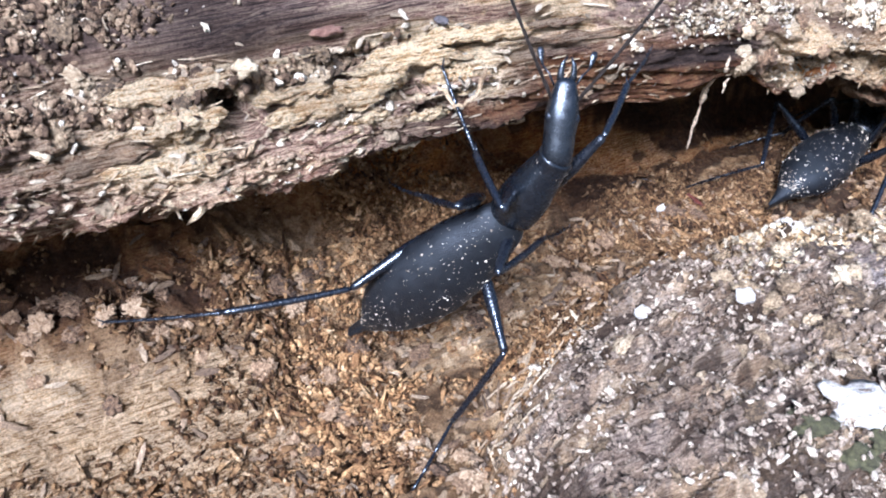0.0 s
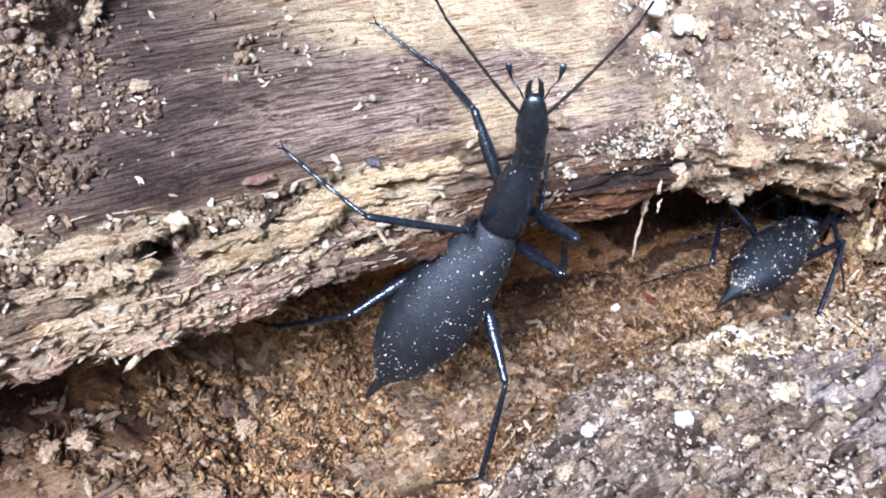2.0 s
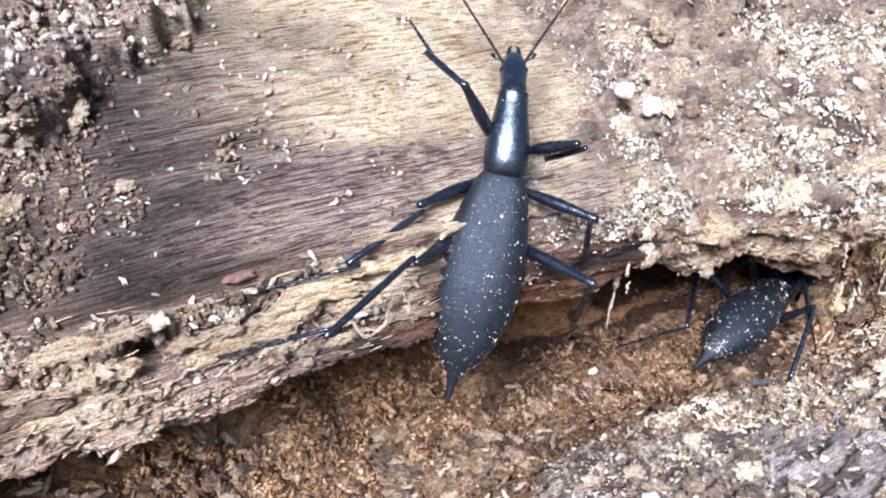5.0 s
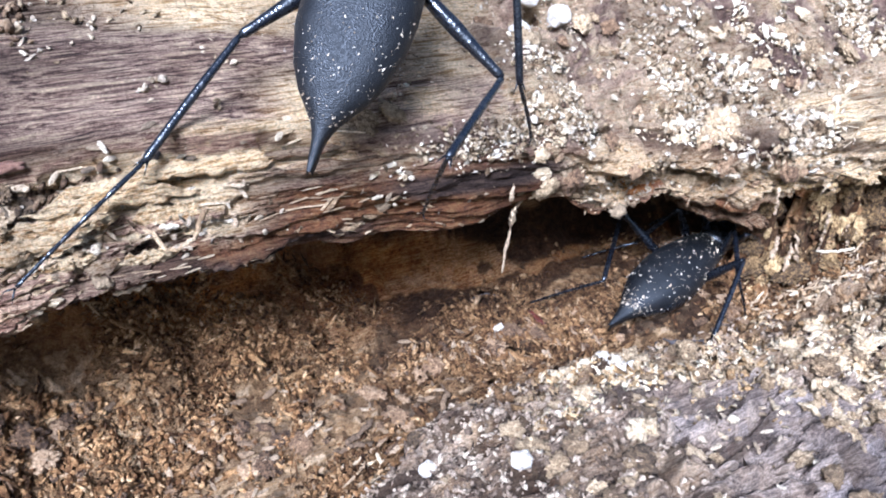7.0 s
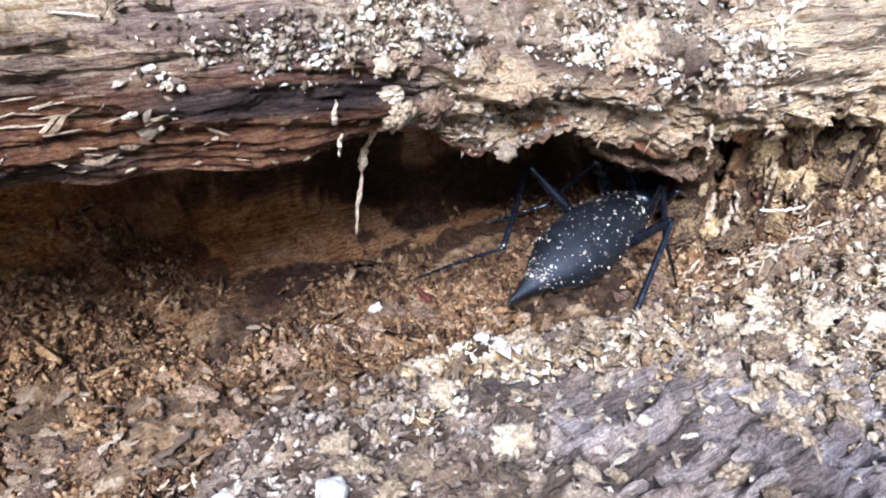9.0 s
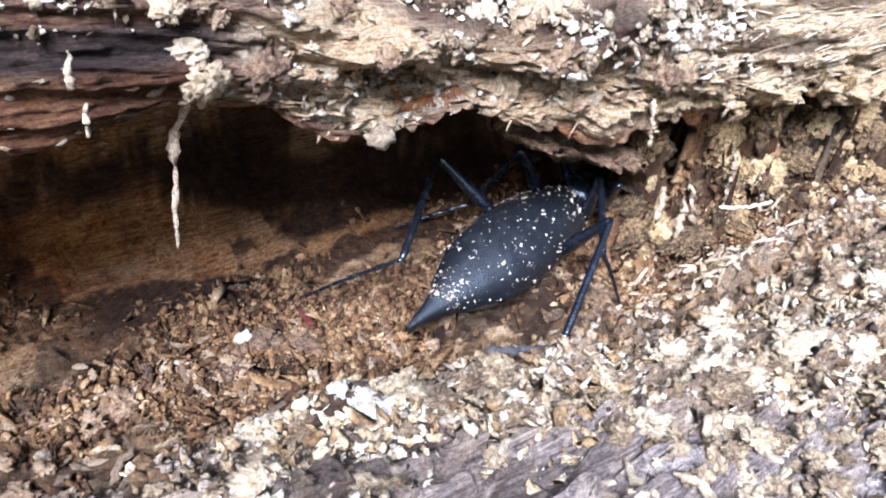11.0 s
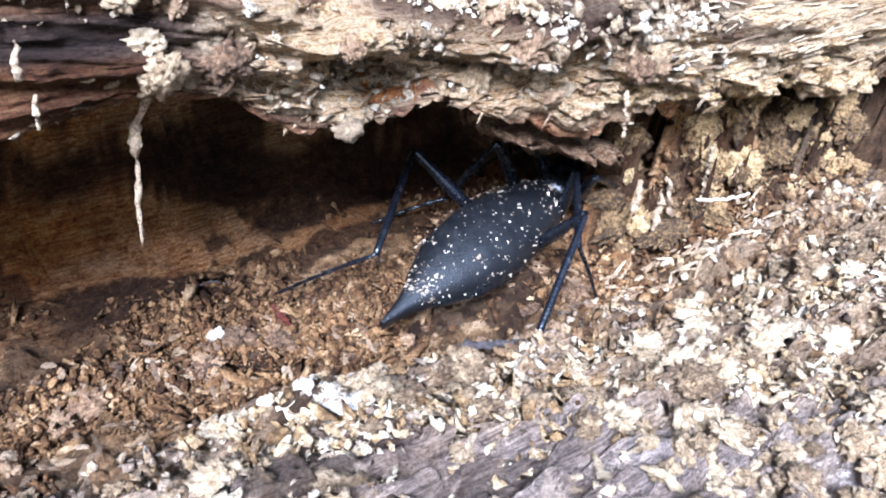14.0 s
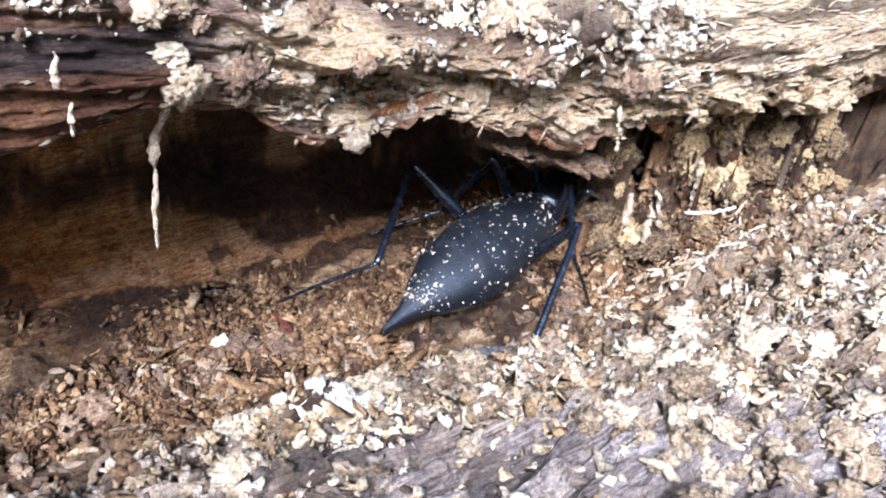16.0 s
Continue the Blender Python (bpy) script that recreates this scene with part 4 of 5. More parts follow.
EL_W = [2.6, 3.5, 4.4, 5.4, 6.0, 6.25, 6.0, 4.9, 3.6, 2.1, 1.05, 0.62, 0.5, 0.28]
EL_H = [1.4, 2.3, 3.1, 3.9, 4.4, 4.6, 4.3, 3.5, 2.7, 1.9, 1.3, 0.9, 0.65, 0.4]


def elytron_mesh(side, widths):
    """One wing case: a domed shell from the suture to the folded margin."""
    ys = np.linspace(0, -34.5, 44)
    rows = []
    for y in ys:
        w, h = np.interp(-y, [-v for v in EL_Y], widths), np.interp(-y, [-v for v in EL_Y], EL_H)
        lift = 0.9 * max(0.0, (-y - 27) / 7.5) ** 1.5 * -0.6
        ring = []
        for k in range(17):
            a = k / 13 * math.pi / 2 if k <= 13 else math.pi / 2
            x, z = w * math.sin(a) ** 0.9, h * math.cos(a) ** 0.85 if k < 13 else 0.0
            if k == 0:
                x, z = 0.0, h - 0.01
            if k > 13:
                x, z = w * (1 - 0.07 * (k - 13)), -0.35 * (k - 13) - 0.1
            ring.append((side * (x + 0.004) * MM, y * MM, (z + lift) * MM))
        rows.append(ring)
    verts = [p for r in rows for p in r]
    faces = []
    for i in range(len(rows) - 1):
        for k in range(16):
            q = (i * 17 + k, i * 17 + k + 1, (i + 1) * 17 + k + 1, (i + 1) * 17 + k)
            faces.append(q if side < 0 else q[::-1])
    return mesh_from("elytron", verts, faces, ELYTRA)


def dome(xs, n=20):
    return loft([[(x * MM, y * MM, z * MM) for x, y, z in body_ring(*r, n=n)] for r in xs])


def sensor_path(points):
    return [Vector(p) * MM for p in points]


def segmented(points, lengths, radius, thin, sides=8):
    """A jointed tube: each member swells towards its far end."""
    path, radii = [], []
    acc = 0.0
    for k, ln in enumerate(lengths):
        r = radius + (thin - radius) * k / max(1, len(lengths) - 1)
        for f, g in ((0.0, 0.55), (0.12, 0.8), (0.75, 1.0), (0.97, 0.95)):
            path.append(points(acc + f * ln))
            radii.append(r * g)
        acc += ln
    return tube(path, radii, sides)


def limb(length, thick, thin, swell, curve=0.0):
    """A leg member along +Y."""
    ts = [0, 0.04, 0.12, 0.3, 0.5, 0.7, 0.88, 0.96, 1.0]
    path = [Vector((0, t * length, curve * math.sin(math.pi * t) * length)) * MM for t in ts]
    radii = [MM * (thick + (thin - thick) * t + swell * math.sin(math.pi * min(1, t * 1.1)) ** 2) * (0.65 if t in (0, 1.0) else 1) for t in ts]
    return tube(path, radii, 12)


LIMB = {"F": (11.5, 10.0, 11.0), "M": (12.0, 13.0, 12.5), "H": (15.0, 17.0, 17.0)}
COXA = {"F": (2.2, 3.5, -2.2), "M": (3.0, -2.0, -3.0), "H": (3.2, -9.5, -3.2)}


def femur_mesh(k):
    return mesh_from("femur", *limb(LIMB[k][0], 0.62, 0.58, 0.34), LEG)


def tibia_mesh(k):
    n = LIMB[k][1]
    shapes = [limb(n, 0.40, 0.48, 0.05, 0.012)]
    for sx in (-1, 1):
        shapes.append(tube([Vector((sx * 0.3, n * 0.985, 0)) * MM, Vector((sx * 0.75, n + 1.1, -0.25)) * MM], [0.13 * MM, 0.03 * MM], 6))
    return mesh_from("tibia", *join_shapes(shapes), LEG)


def tarsus_mesh(k):
    n = LIMB[k][2]
    parts = [0.30, 0.20, 0.15, 0.12, 0.23]
    bend = lambda t: Vector((0, t * n, -0.9 * (t ** 2) + 0.9 * t)) * MM
    shapes = [segmented(bend, parts, 0.30 * MM, 0.22 * MM)]
    acc = 0
    for p in parts[:4]:
        acc += p
        for sx in (-1, 1):
            c = bend(acc - 0.01)
            shapes.append(tube([c, c + Vector((sx * 0.35, 0.5, -0.25)) * MM], [0.07 * MM, 0.015 * MM], 5))
    for sx in (-1, 1):
        c = bend(1.0)
        shapes.append(tube([c, c + Vector((sx * 0.45, 0.7, 0.0)) * MM, c + Vector((sx * 0.7, 1.3, -0.5)) * MM], [0.12 * MM, 0.09 * MM, 0.02 * MM], 6))
    return mesh_from("tarsus", *join_shapes(shapes), LEG)


LEG_MESH = {k: (femur_mesh(k), tibia_mesh(k), tarsus_mesh(k)) for k in "FMH"}


def aim(origin, azimuth, elevation):
    """Pose at origin with +Y along that direction of the beetle, Z as near its back as can be."""
    a, e = radians(azimuth), radians(elevation)
    y = Vector((math.sin(a) * math.cos(e), math.cos(a) * math.cos(e), math.sin(e)))
    x = y.cross(Vector((0, 0, 1)))
    x = x.normalized() if x.length > 1e-5 else Vector((1, 0, 0))
    z = x.cross(y)
    m = Matrix((x, y, z)).transposed().to_4x4()
    m.translation = origin
    return m


def leg_poses(name, angles):
    k, side = name[1], -1 if name[0] == "L" else 1
    c = COXA[k]
    at = Vector((side * c[0], c[1], c[2])) * MM
    out = []
    for i in range(3):
        m = aim(at, angles[2 * i], angles[2 * i + 1])
        out.append(m)
        at = at + m.to_3x3() @ Vector((0, LIMB[k][i] * MM, 0))
    return out


def neck_poses(angles):
    p = aim(Vector((0, 0, 0)), angles[0], angles[1])
    h = aim(p @ Vector((0, 11.0 * MM, 0.2 * MM)), angles[2], angles[3])
    return p, h


def speck_mesh(name, count, seed, zone, mat, size=0.085):
    """Crumbs stuck on a domed back; zone gives half width and height along y."""
    rng = np.random.default_rng(seed)
    ys, ws, hs, lo, hi = zone
    y = rng.uniform(lo, hi, count)
    w, h = np.interp(-y, [-v for v in ys], ws), np.interp(-y, [-v for v in ys], hs)
    a = rng.uniform(-1.35, 1.35, count)
    p = np.stack([w * np.sign(np.sin(a)) * np.abs(np.sin(a)) ** 0.9, y, h * np.cos(a) ** 0.85], -1) * MM
    n = np.stack([np.sin(a), np.zeros(count), np.cos(a)], -1)
    ln = size * MM * np.exp(np.clip(rng.normal(0, 0.55, count), -1.0, 1.4))
    verts, quads = flakes(p, n, ln, ln * 0.6, ln * 0.35, 0.2, seed)
    return array_mesh(name, verts, quads, mat)


def build_beetle(label, neck, legs, specks, seed, widths=EL_W, tail_dust=0, speck_size=0.085):
    """Origin where the wing cases meet the forebody; +Y to the head, +Z out of the back."""
    beetle = tagged(new("ground_beetle"), label, "beetle", "black beetles on the log")
    for side in (-1, 1):
        part("elytron", elytron_mesh(side, widths), beetle)
    under = dome([(-0.3, 2.3, 1.0, 2.4), (-3, 3.6, 1.6, 3.4), (-9, 5.2, 2.2, 3.9), (-16, 6.0, 2.6, 3.6), (-22, 5.2, 2.2, 2.8), (-27, 3.0, 1.2, 1.6), (-29.5, 1.4, 0.5, 0.8), (-30.5, 0.5, 0.2, 0.3)])
    part("abdomen", mesh_from("abdomen", *under, SHELL), beetle)
    pm, hm = neck_poses(neck)
    pro = dome([(-0.9, 1.9, 1.5, 1.6), (-0.3, 2.75, 2.1, 2.2), (0.1, 3.0, 2.35, 2.5), (1.4, 3.1, 2.65, 2.9), (3.0, 3.15, 2.8, 3.0), (4.9, 3.0, 2.75, 2.9), (7.1, 2.6, 2.45, 2.5), (9.3, 2.25, 2.1, 2.15), (10.7, 2.12, 1.95, 2.0), (11.0, 2.2, 2.02, 2.05), (11.35, 1.95, 1.8, 1.8)])
    pronotum = part("pronotum", mesh_from("pronotum", *pro, SHELL), beetle, "", pm)
    hd = dome([(-0.8, 1.5, 1.4, 1.4), (0.0, 1.95, 1.75, 1.8), (1.2, 1.9, 1.7, 1.75), (2.8, 1.85, 1.6, 1.7), (4.4, 1.95, 1.6, 1.7), (5.6, 1.95, 1.5, 1.6), (6.8, 1.75, 1.25, 1.4), (7.8, 1.5, 1.0, 1.1), (8.8, 1.2, 0.7, 0.85), (9.4, 0.7, 0.4, 0.5)])
    head = part("head", mesh_from("head", *hd, SHELL), beetle, "", hm)
    for sx in (-1, 1):
        eye = dome([(4.2, 0.15, 0.15, 0.15), (4.45, 0.5, 0.5, 0.5), (4.95, 0.72, 0.72, 0.72), (5.45, 0.5, 0.5, 0.5), (5.7, 0.15, 0.15, 0.15)], 12)
        part("eye", mesh_from("eye", [(x * 0.8 + sx * 1.5 * MM, y, z * 0.85 + 0.5 * MM) for x, y, z in eye[0]], eye[1], LEG), head, "glossy black eye")
        jaw = tube(sensor_path([(sx * 0.65, 8.8, -0.2), (sx * 0.75, 9.8, -0.2), (sx * 0.65, 10.9, -0.2), (sx * 0.2, 11.8, -0.2)]), [0.45 * MM, 0.4 * MM, 0.28 * MM, 0.05 * MM], 8, 0.6)
        part("mandible", mesh_from("mandible", *jaw, SHELL), head)
        palp = join_shapes([tube(sensor_path([(sx * 1.2, 8.3, -0.9), (sx * 1.9, 9.6, -1.3), (sx * 2.7, 10.4, -1.6)]), [0.13 * MM, 0.11 * MM, 0.12 * MM], 7),
                            tube(sensor_path([(sx * 2.7, 10.4, -1.6), (sx * 2.9, 11.0, -1.8), (sx * 3.1, 11.9, -2.0), (sx * 3.2, 12.4, -2.1)]), [0.11 * MM, 0.22 * MM, 0.42 * MM, 0.25 * MM], 10, 0.35)])
        part("palp", mesh_from("palp", *palp, LEG), head, "grey spoon-tipped mouth feeler")
        arc = lambda t, sx=sx: Vector((sx * (1.4 + 9.5 * t + 1.0 * math.sin(3.0 * t)), 6.8 + 21 * t - 5.0 * t * t * t, 0.2 + 8.0 * t - 4.0 * t * t - 8.0 * max(0.0, t - 0.8))) * MM
        feeler = segmented(arc, [0.11] + [0.089] * 10, 0.26 * MM, 0.17 * MM, 7)
        part("antenna", mesh_from("antenna", *feeler, HAIR), head)
    part("crumb_dust", speck_mesh("crumb_dust", specks, seed, (EL_Y, EL_W, EL_H, -30.0, -1.0), SPECK, speck_size), beetle, "cream crumbs stuck to the back")
    part("crumb_dust", speck_mesh("crumb_dust", specks // 4, seed + 5, ([10.8, 7.1, 4.9, 2.7, 0][::-1], [2.2, 3.0, 3.6, 3.6, 3.0][::-1], [2.0, 2.6, 3.0, 3.0, 2.4][::-1], 1.0, 10.3), SPECK, speck_size * 1.3), pronotum, "cream crumbs stuck to the neck shield")
    if tail_dust:
        part("crumb_dust", speck_mesh("crumb_dust", tail_dust, seed + 9, (EL_Y, [0.96 * w for w in widths], EL_H, -29.5, -26.0), SPECK, 0.15), beetle, "cream crumbs gathered near the tail")
    made = {}
    for name, angles in legs.items():
        made[name] = [part(piece, LEG_MESH[name[1]][i], beetle, "", m) for i, (piece, m) in enumerate(zip(("femur", "tibia", "tarsus"), leg_poses(name, angles)))]
    return beetle, pronotum, head, made


BODY_ROWS = [
    (0, 0.0086, 0.0801, 0.0364, 96.9, 41.5, 2.6),
    (0.3, 0.0097, 0.0811, 0.0368, 98.3, 40.2, 1.1),
    (0.6, 0.0111, 0.0828, 0.0386, 99.5, 35.0, 5.9),
    (1, 0.0147, 0.0895, 0.0391, 106.5, 40.6, 6.4),
    (1.5, 0.0161, 0.0914, 0.0445, 90.9, 33.9, -3.4),
    (2, 0.0158, 0.091, 0.0475, 76.5, 32.6, -13.5),
    (2.5, 0.0151, 0.0865, 0.0554, 72.9, 26.0, -18.4),
    (3, 0.0151, 0.0856, 0.055, 66.2, 32.0, -26.3),
    (4.4, 0.0185, 0.0946, 0.0621, 64.7, 17.9, -18.1),
    (5.5, 0.0217, 0.1055, 0.0658, 62.5, 7.5, -9.9),
    (6, 0.0213, 0.1011, 0.0746, 67.9, 8.4, -8.7),
    (6.5, 0.0232, 0.1056, 0.0801, 48.5, 11.1, -10.6),
    (7, 0.0261, 0.1094, 0.0815, 42.8, 10.8, -12.6),
    (7.5, 0.0314, 0.114, 0.0851, 46.0, 9.0, -10.0),
    (8, 0.0403, 0.1206, 0.0846, 36.8, 12.2, -8.4),
    (8.5, 0.0493, 0.1324, 0.0867, 35.4, 13.5, -6.0),
]
NECK_ROWS = [(0, -16, 3, -37, -26), (0.3, -13, 3, -34, -19), (0.6, -18, 7, -29, -6), (1, -25, 0, -34, -21), (1.5, -13, 6, -37, -14), (2, -15, 12, -33, 21), (2.5, -11, 25, -23, 39), (3, -13, 29, -27, 42), (5.5, -7, -16, -11, -56)]
LEG_ROWS = {
    "LF": [(0, -69, 65, -120, -71, -72, -41), (0.3, -58, 68, -123, -63, -78, -40), (0.6, -46, 70, -129, -61, -85, -35), (1, -47, 68, -143, -45, -89, 1), (1.5, -36, 71, -63, -45, -117, -33), (2, -54, -7, -93, -55, -90, -10), (2.5, -51, 39, -142, -61, -85, -44), (3, -58, 36, -147, -57, -89, -39), (5.5, -39, 42, -55, -43, -44, -49), (6, -77, 61, -69, -51, -70, -52)],
    "LM": [(0, -67, 52, 171, -49, 176, -50), (0.2, -76, 13, -87, -22, -71, -8), (0.3, -75, 15, -87, -22, -71, -8), (0.6, -47, 47, -89, -22, -72, -35), (1, -65, 56, -100, -15, -73, -10), (1.5, -84, 70, -86, 15, -83, -21), (2, -43, 76, -105, 25, -90, -17), (2.5, -9, 68, -131, -5, -93, 0), (3, -10, 76, -136, -5, -97, 1), (5.5, -130, 42, -138, 35, -117, 21), (6, -78, 58, -112, -21, -104, -4), (6.5, -139, 58, -95, -32, -116, -44)],
    "LH": [(0, -156, 28, -127, 20, -144, -3), (0.3, -156, 35, -130, 8, -145, -16), (0.6, -158, 39, -149, -21, -132, -25), (1, -160, 43, -152, -18, -151, -28), (1.5, -155, 37, -153, -25, -141, -35), (2, -151, 27, -152, -28, -147, -45), (2.5, -145, 28, -152, -31, -147, -41), (3, -152, 29, -153, -30, -20, 62), (5.5, -114, 67, -143, 53, -140, -13), (6, -113, 49, -173, 42, -152, -9), (6.5, -136, 3, -175, 0, -162, -2), (7, -144, 3, -165, 4, -161, 14), (7.5, -136, 7, -176, 36, -176, 33), (8, -125, -11, 175, 25, 171, 31)],
    "RF": [(0, -6, -4, 27, -66, 62, -65), (0.3, 8, 16, -147, -89, 84, -76), (0.6, 9, 43, -90, -80, 97, -68), (1, 13, 50, -156, -70, 120, -83), (1.5, 35, 59, -128, -61, 89, -26), (2, 56, 60, -141, -63, -25, -43), (2.5, 74, 51, -145, -68, -159, -68), (3, 54, 64, -143, -63, -114, -78), (5.5, 78, 47, -103, -57, -60, -64), (6, 103, 47, -33, -64, -23, -58)],
    "RM": [(0, -99, 75, 82, -54, 105, -49), (1, -49, 76, 97, -58, 114, -47), (1.5, 6, 64, 83, -56, 27, -55), (2, 57, 56, 107, -83, 78, -82), (2.5, 55, 41, 84, -59, 90, -52), (3, 34, 54, 90, -67, 97, -69), (5.5, 113, 18, 170, -50, 174, -68), (6, 127, 7, 164, -41, 163, -33), (6.5, 134, -10, 148, -49, 152, -39), (7, 109, 9, 157, -36, 112, -72)],
    "RH": [(0, 108, 60, 162, 3, -155, 59), (0.3, 115, 65, 161, 3, -161, 65), (0.6, 140, 76, 161, 2, -163, 47), (1, 62, 44, 146, -5, 170, 18), (1.5, 89, 60, 148, -7, 175, -12), (2, 126, 39, 157, -1, -175, -38), (2.5, 142, 28, 171, -38, 167, -29), (3, 74, 43, 141, -49, 154, -42), (5.5, 119, 27, -180, -57, -163, -65), (6, 144, 13, 170, -46, -177, -53), (6.5, 100, 1, -164, 40, 161, -75), (7, 118, -12, -168, 34, -141, -81), (7.5, 130, -16, -164, 4, -141, -44), (8, 160, -13, -170, -25, 179, -41), (8.5, -176, -42, 179, -29, 172, -19)],
}
STILL_POSE = (0.0892, 0.1461, 0.0080, 3.8, 15.0, -47.8)
STILL_LEGS = {"LH": (-114, 33, 151, -10, -125, -46), "LM": (-133, 59, -121, -70, -140, -31), "RH": (102, 67, 159, -20, 150, -20), "RM": (176, 83, 144, -1, 44, -59), "RF": (148, 62, 10, -36, 30, -57), "LF": (-161, 58, -66, -52, -54, -58)}

still = build_beetle("dark beetle wedged head first into the hollow, dusted with crumbs", (-13, 2, -22, 0), STILL_LEGS, 400, 31, [2.4, 3.2, 4.0, 4.9, 5.5, 5.75, 5.3, 4.1, 3.0, 2.05, 1.35, 0.9, 0.6, 0.22], 130, 0.12)[0]
still.matrix_basis = pose(*STILL_POSE)
climber, climber_neck, climber_head, climber_legs = build_beetle("long-necked matt black beetle climbing over the log's edge", NECK_ROWS[0][1:], {k: r[0][1:] for k, r in LEG_ROWS.items()}, 480, 32)
climber.matrix_basis = pose(*BODY_ROWS[0][1:])


# ---- single things lying about ----
def chunk(name, label, category, centre, size, mat, seed, turn=0.0, lumps=0.28, group=""):
    """An irregular crumb: a ball pushed about at two scales."""
    bm = bmesh.new()
    bmesh.ops.create_icosphere(bm, subdivisions=3, radius=1.0)
    off = Vector((seed * 3.1, seed * 1.7, seed * 0.9))
    for v in bm.verts:
        d = v.co.normalized()
        r = 1 + lumps * noise.noise(d * 1.6 + off) * 1.6 + lumps * 0.6 * noise.noise(d * 4.5 + off) + lumps * 0.35 * noise.noise(d * 11 + off)
        v.co = Vector((d.x * r * size[0], d.y * r * size[1], d.z * r * size[2])) * 0.5
    me = bpy.data.meshes.new(name)
    bm.to_mesh(me)
    bm.free()
    me.materials.append(mat)
    me.polygons.foreach_set("use_smooth", [True] * len(me.polygons))
    ob = tagged(new(name, me), label, category, group)
    ob.matrix_basis = pose(*centre, 0, 0, turn)
    return ob


def strand(name, label, category, points, radius, mat, seed, knots=(), flat=1.0):
    """A thin fibre through a few places, uneven, with lumps at the given shares of its length."""
    rng = np.random.default_rng(seed)
    pts = [Vector(p) for p in points]
    path, radii = [], []
    span = sum((a - b).length for a, b in zip(pts, pts[1:]))
    n = min(22, max(6, int(span / 0.00045)))
    for k in range(n + 1):
        t = k / n * (len(pts) - 1)
        i = min(int(t), len(pts) - 2)
        p = pts[i].lerp(pts[i + 1], t - i) + Vector(rng.normal(0, radius * 0.35, 3))
        r = radius * rng.uniform(0.65, 1.2)
        for c, w, g in knots:
            r += radius * g * math.exp(-((k / n - c) / w) ** 2)
        path.append(p)
        radii.append(r * (0.5 if k in (0, n) else 1))
    base = path[0].copy()
    ob = tagged(new(name, mesh_from(name, *tube([p - base for p in path], radii, 7, flat), mat, True)), label, category)
    ob.matrix_basis = Matrix.Translation(base)
    return ob


def fluff_meshes(name, mat, seed, count=6, fuzz=1.0):
    """Shaggy crumbs: balls torn at several scales, about 1 across."""
    made = []
    for k in range(count):
        bm = bmesh.new()
        bmesh.ops.create_icosphere(bm, subdivisions=4, radius=0.5)
        off = Vector((seed * 3.1 + k * 5.3, seed * 1.7, k * 2.9))
        for v in bm.verts:
            d = v.co.normalized()
            r = 1 + 0.55 * noise.noise(d * 1.5 + off) + 0.42 * noise.noise(d * 3.7 + off) + fuzz * (0.34 * noise.noise(d * 8.5 + off) + 0.22 * noise.noise(d * 19 + off))
            v.co = d * max(0.2, r) * 0.5
        me = bpy.data.meshes.new(name)
        bm.to_mesh(me)
        bm.free()
        me.materials.append(mat)
        me.polygons.foreach_set("use_smooth", [True] * len(me.polygons))
        made.append(me)
    return made


def strew(name, label, category, group, meshes, points, normals, size, squash, seed):
    rng = np.random.default_rng(seed)
    for p, n in zip(points, normals):
        z = (Vector(n) + Vector(rng.normal(0, 0.15, 3))).normalized()
        a = rng.uniform(0, 2 * math.pi)
        x = Vector((math.cos(a), math.sin(a), 0.1))
        x = (x - x.dot(z) * z).normalized()
        r = float(size * np.exp(np.clip(rng.normal(0, 0.45), -0.8, 0.6)))
        m = Matrix((x * r * rng.uniform(0.9, 1.3), z.cross(x) * r, z * r * squash * rng.uniform(0.7, 1.2))).transposed().to_4x4()
        m.translation = Vector(p) + z * r * squash * 0.12
        ob = tagged(new(name, meshes[rng.integers(len(meshes))]), label, category, group)
        ob.matrix_basis = m


def fluff_material(name, stops):
    """Spongy crumb wood, coloured by its own fine grain and clump by clump."""
    m, n, l, bsdf = material(name)
    info, geo = n.new("ShaderNodeObjectInfo"), n.new("ShaderNodeNewGeometry")
    f = noise_node(n, l, geo.outputs["Position"], 1700, 7, 0.75, 0.6)
    both = n.new("ShaderNodeMix")
    both.inputs[0].default_value = 0.2
    l.new(f, both.inputs[2]), l.new(info.outputs["Random"], both.inputs[3])
    l.new(ramp(n, l, both.outputs[0], stops), bsdf.inputs["Base Color"])
    bsdf.inputs["Roughness"].default_value = 0.85
    bump(n, l, bsdf, f, 1.0, 0.0008)
    return m


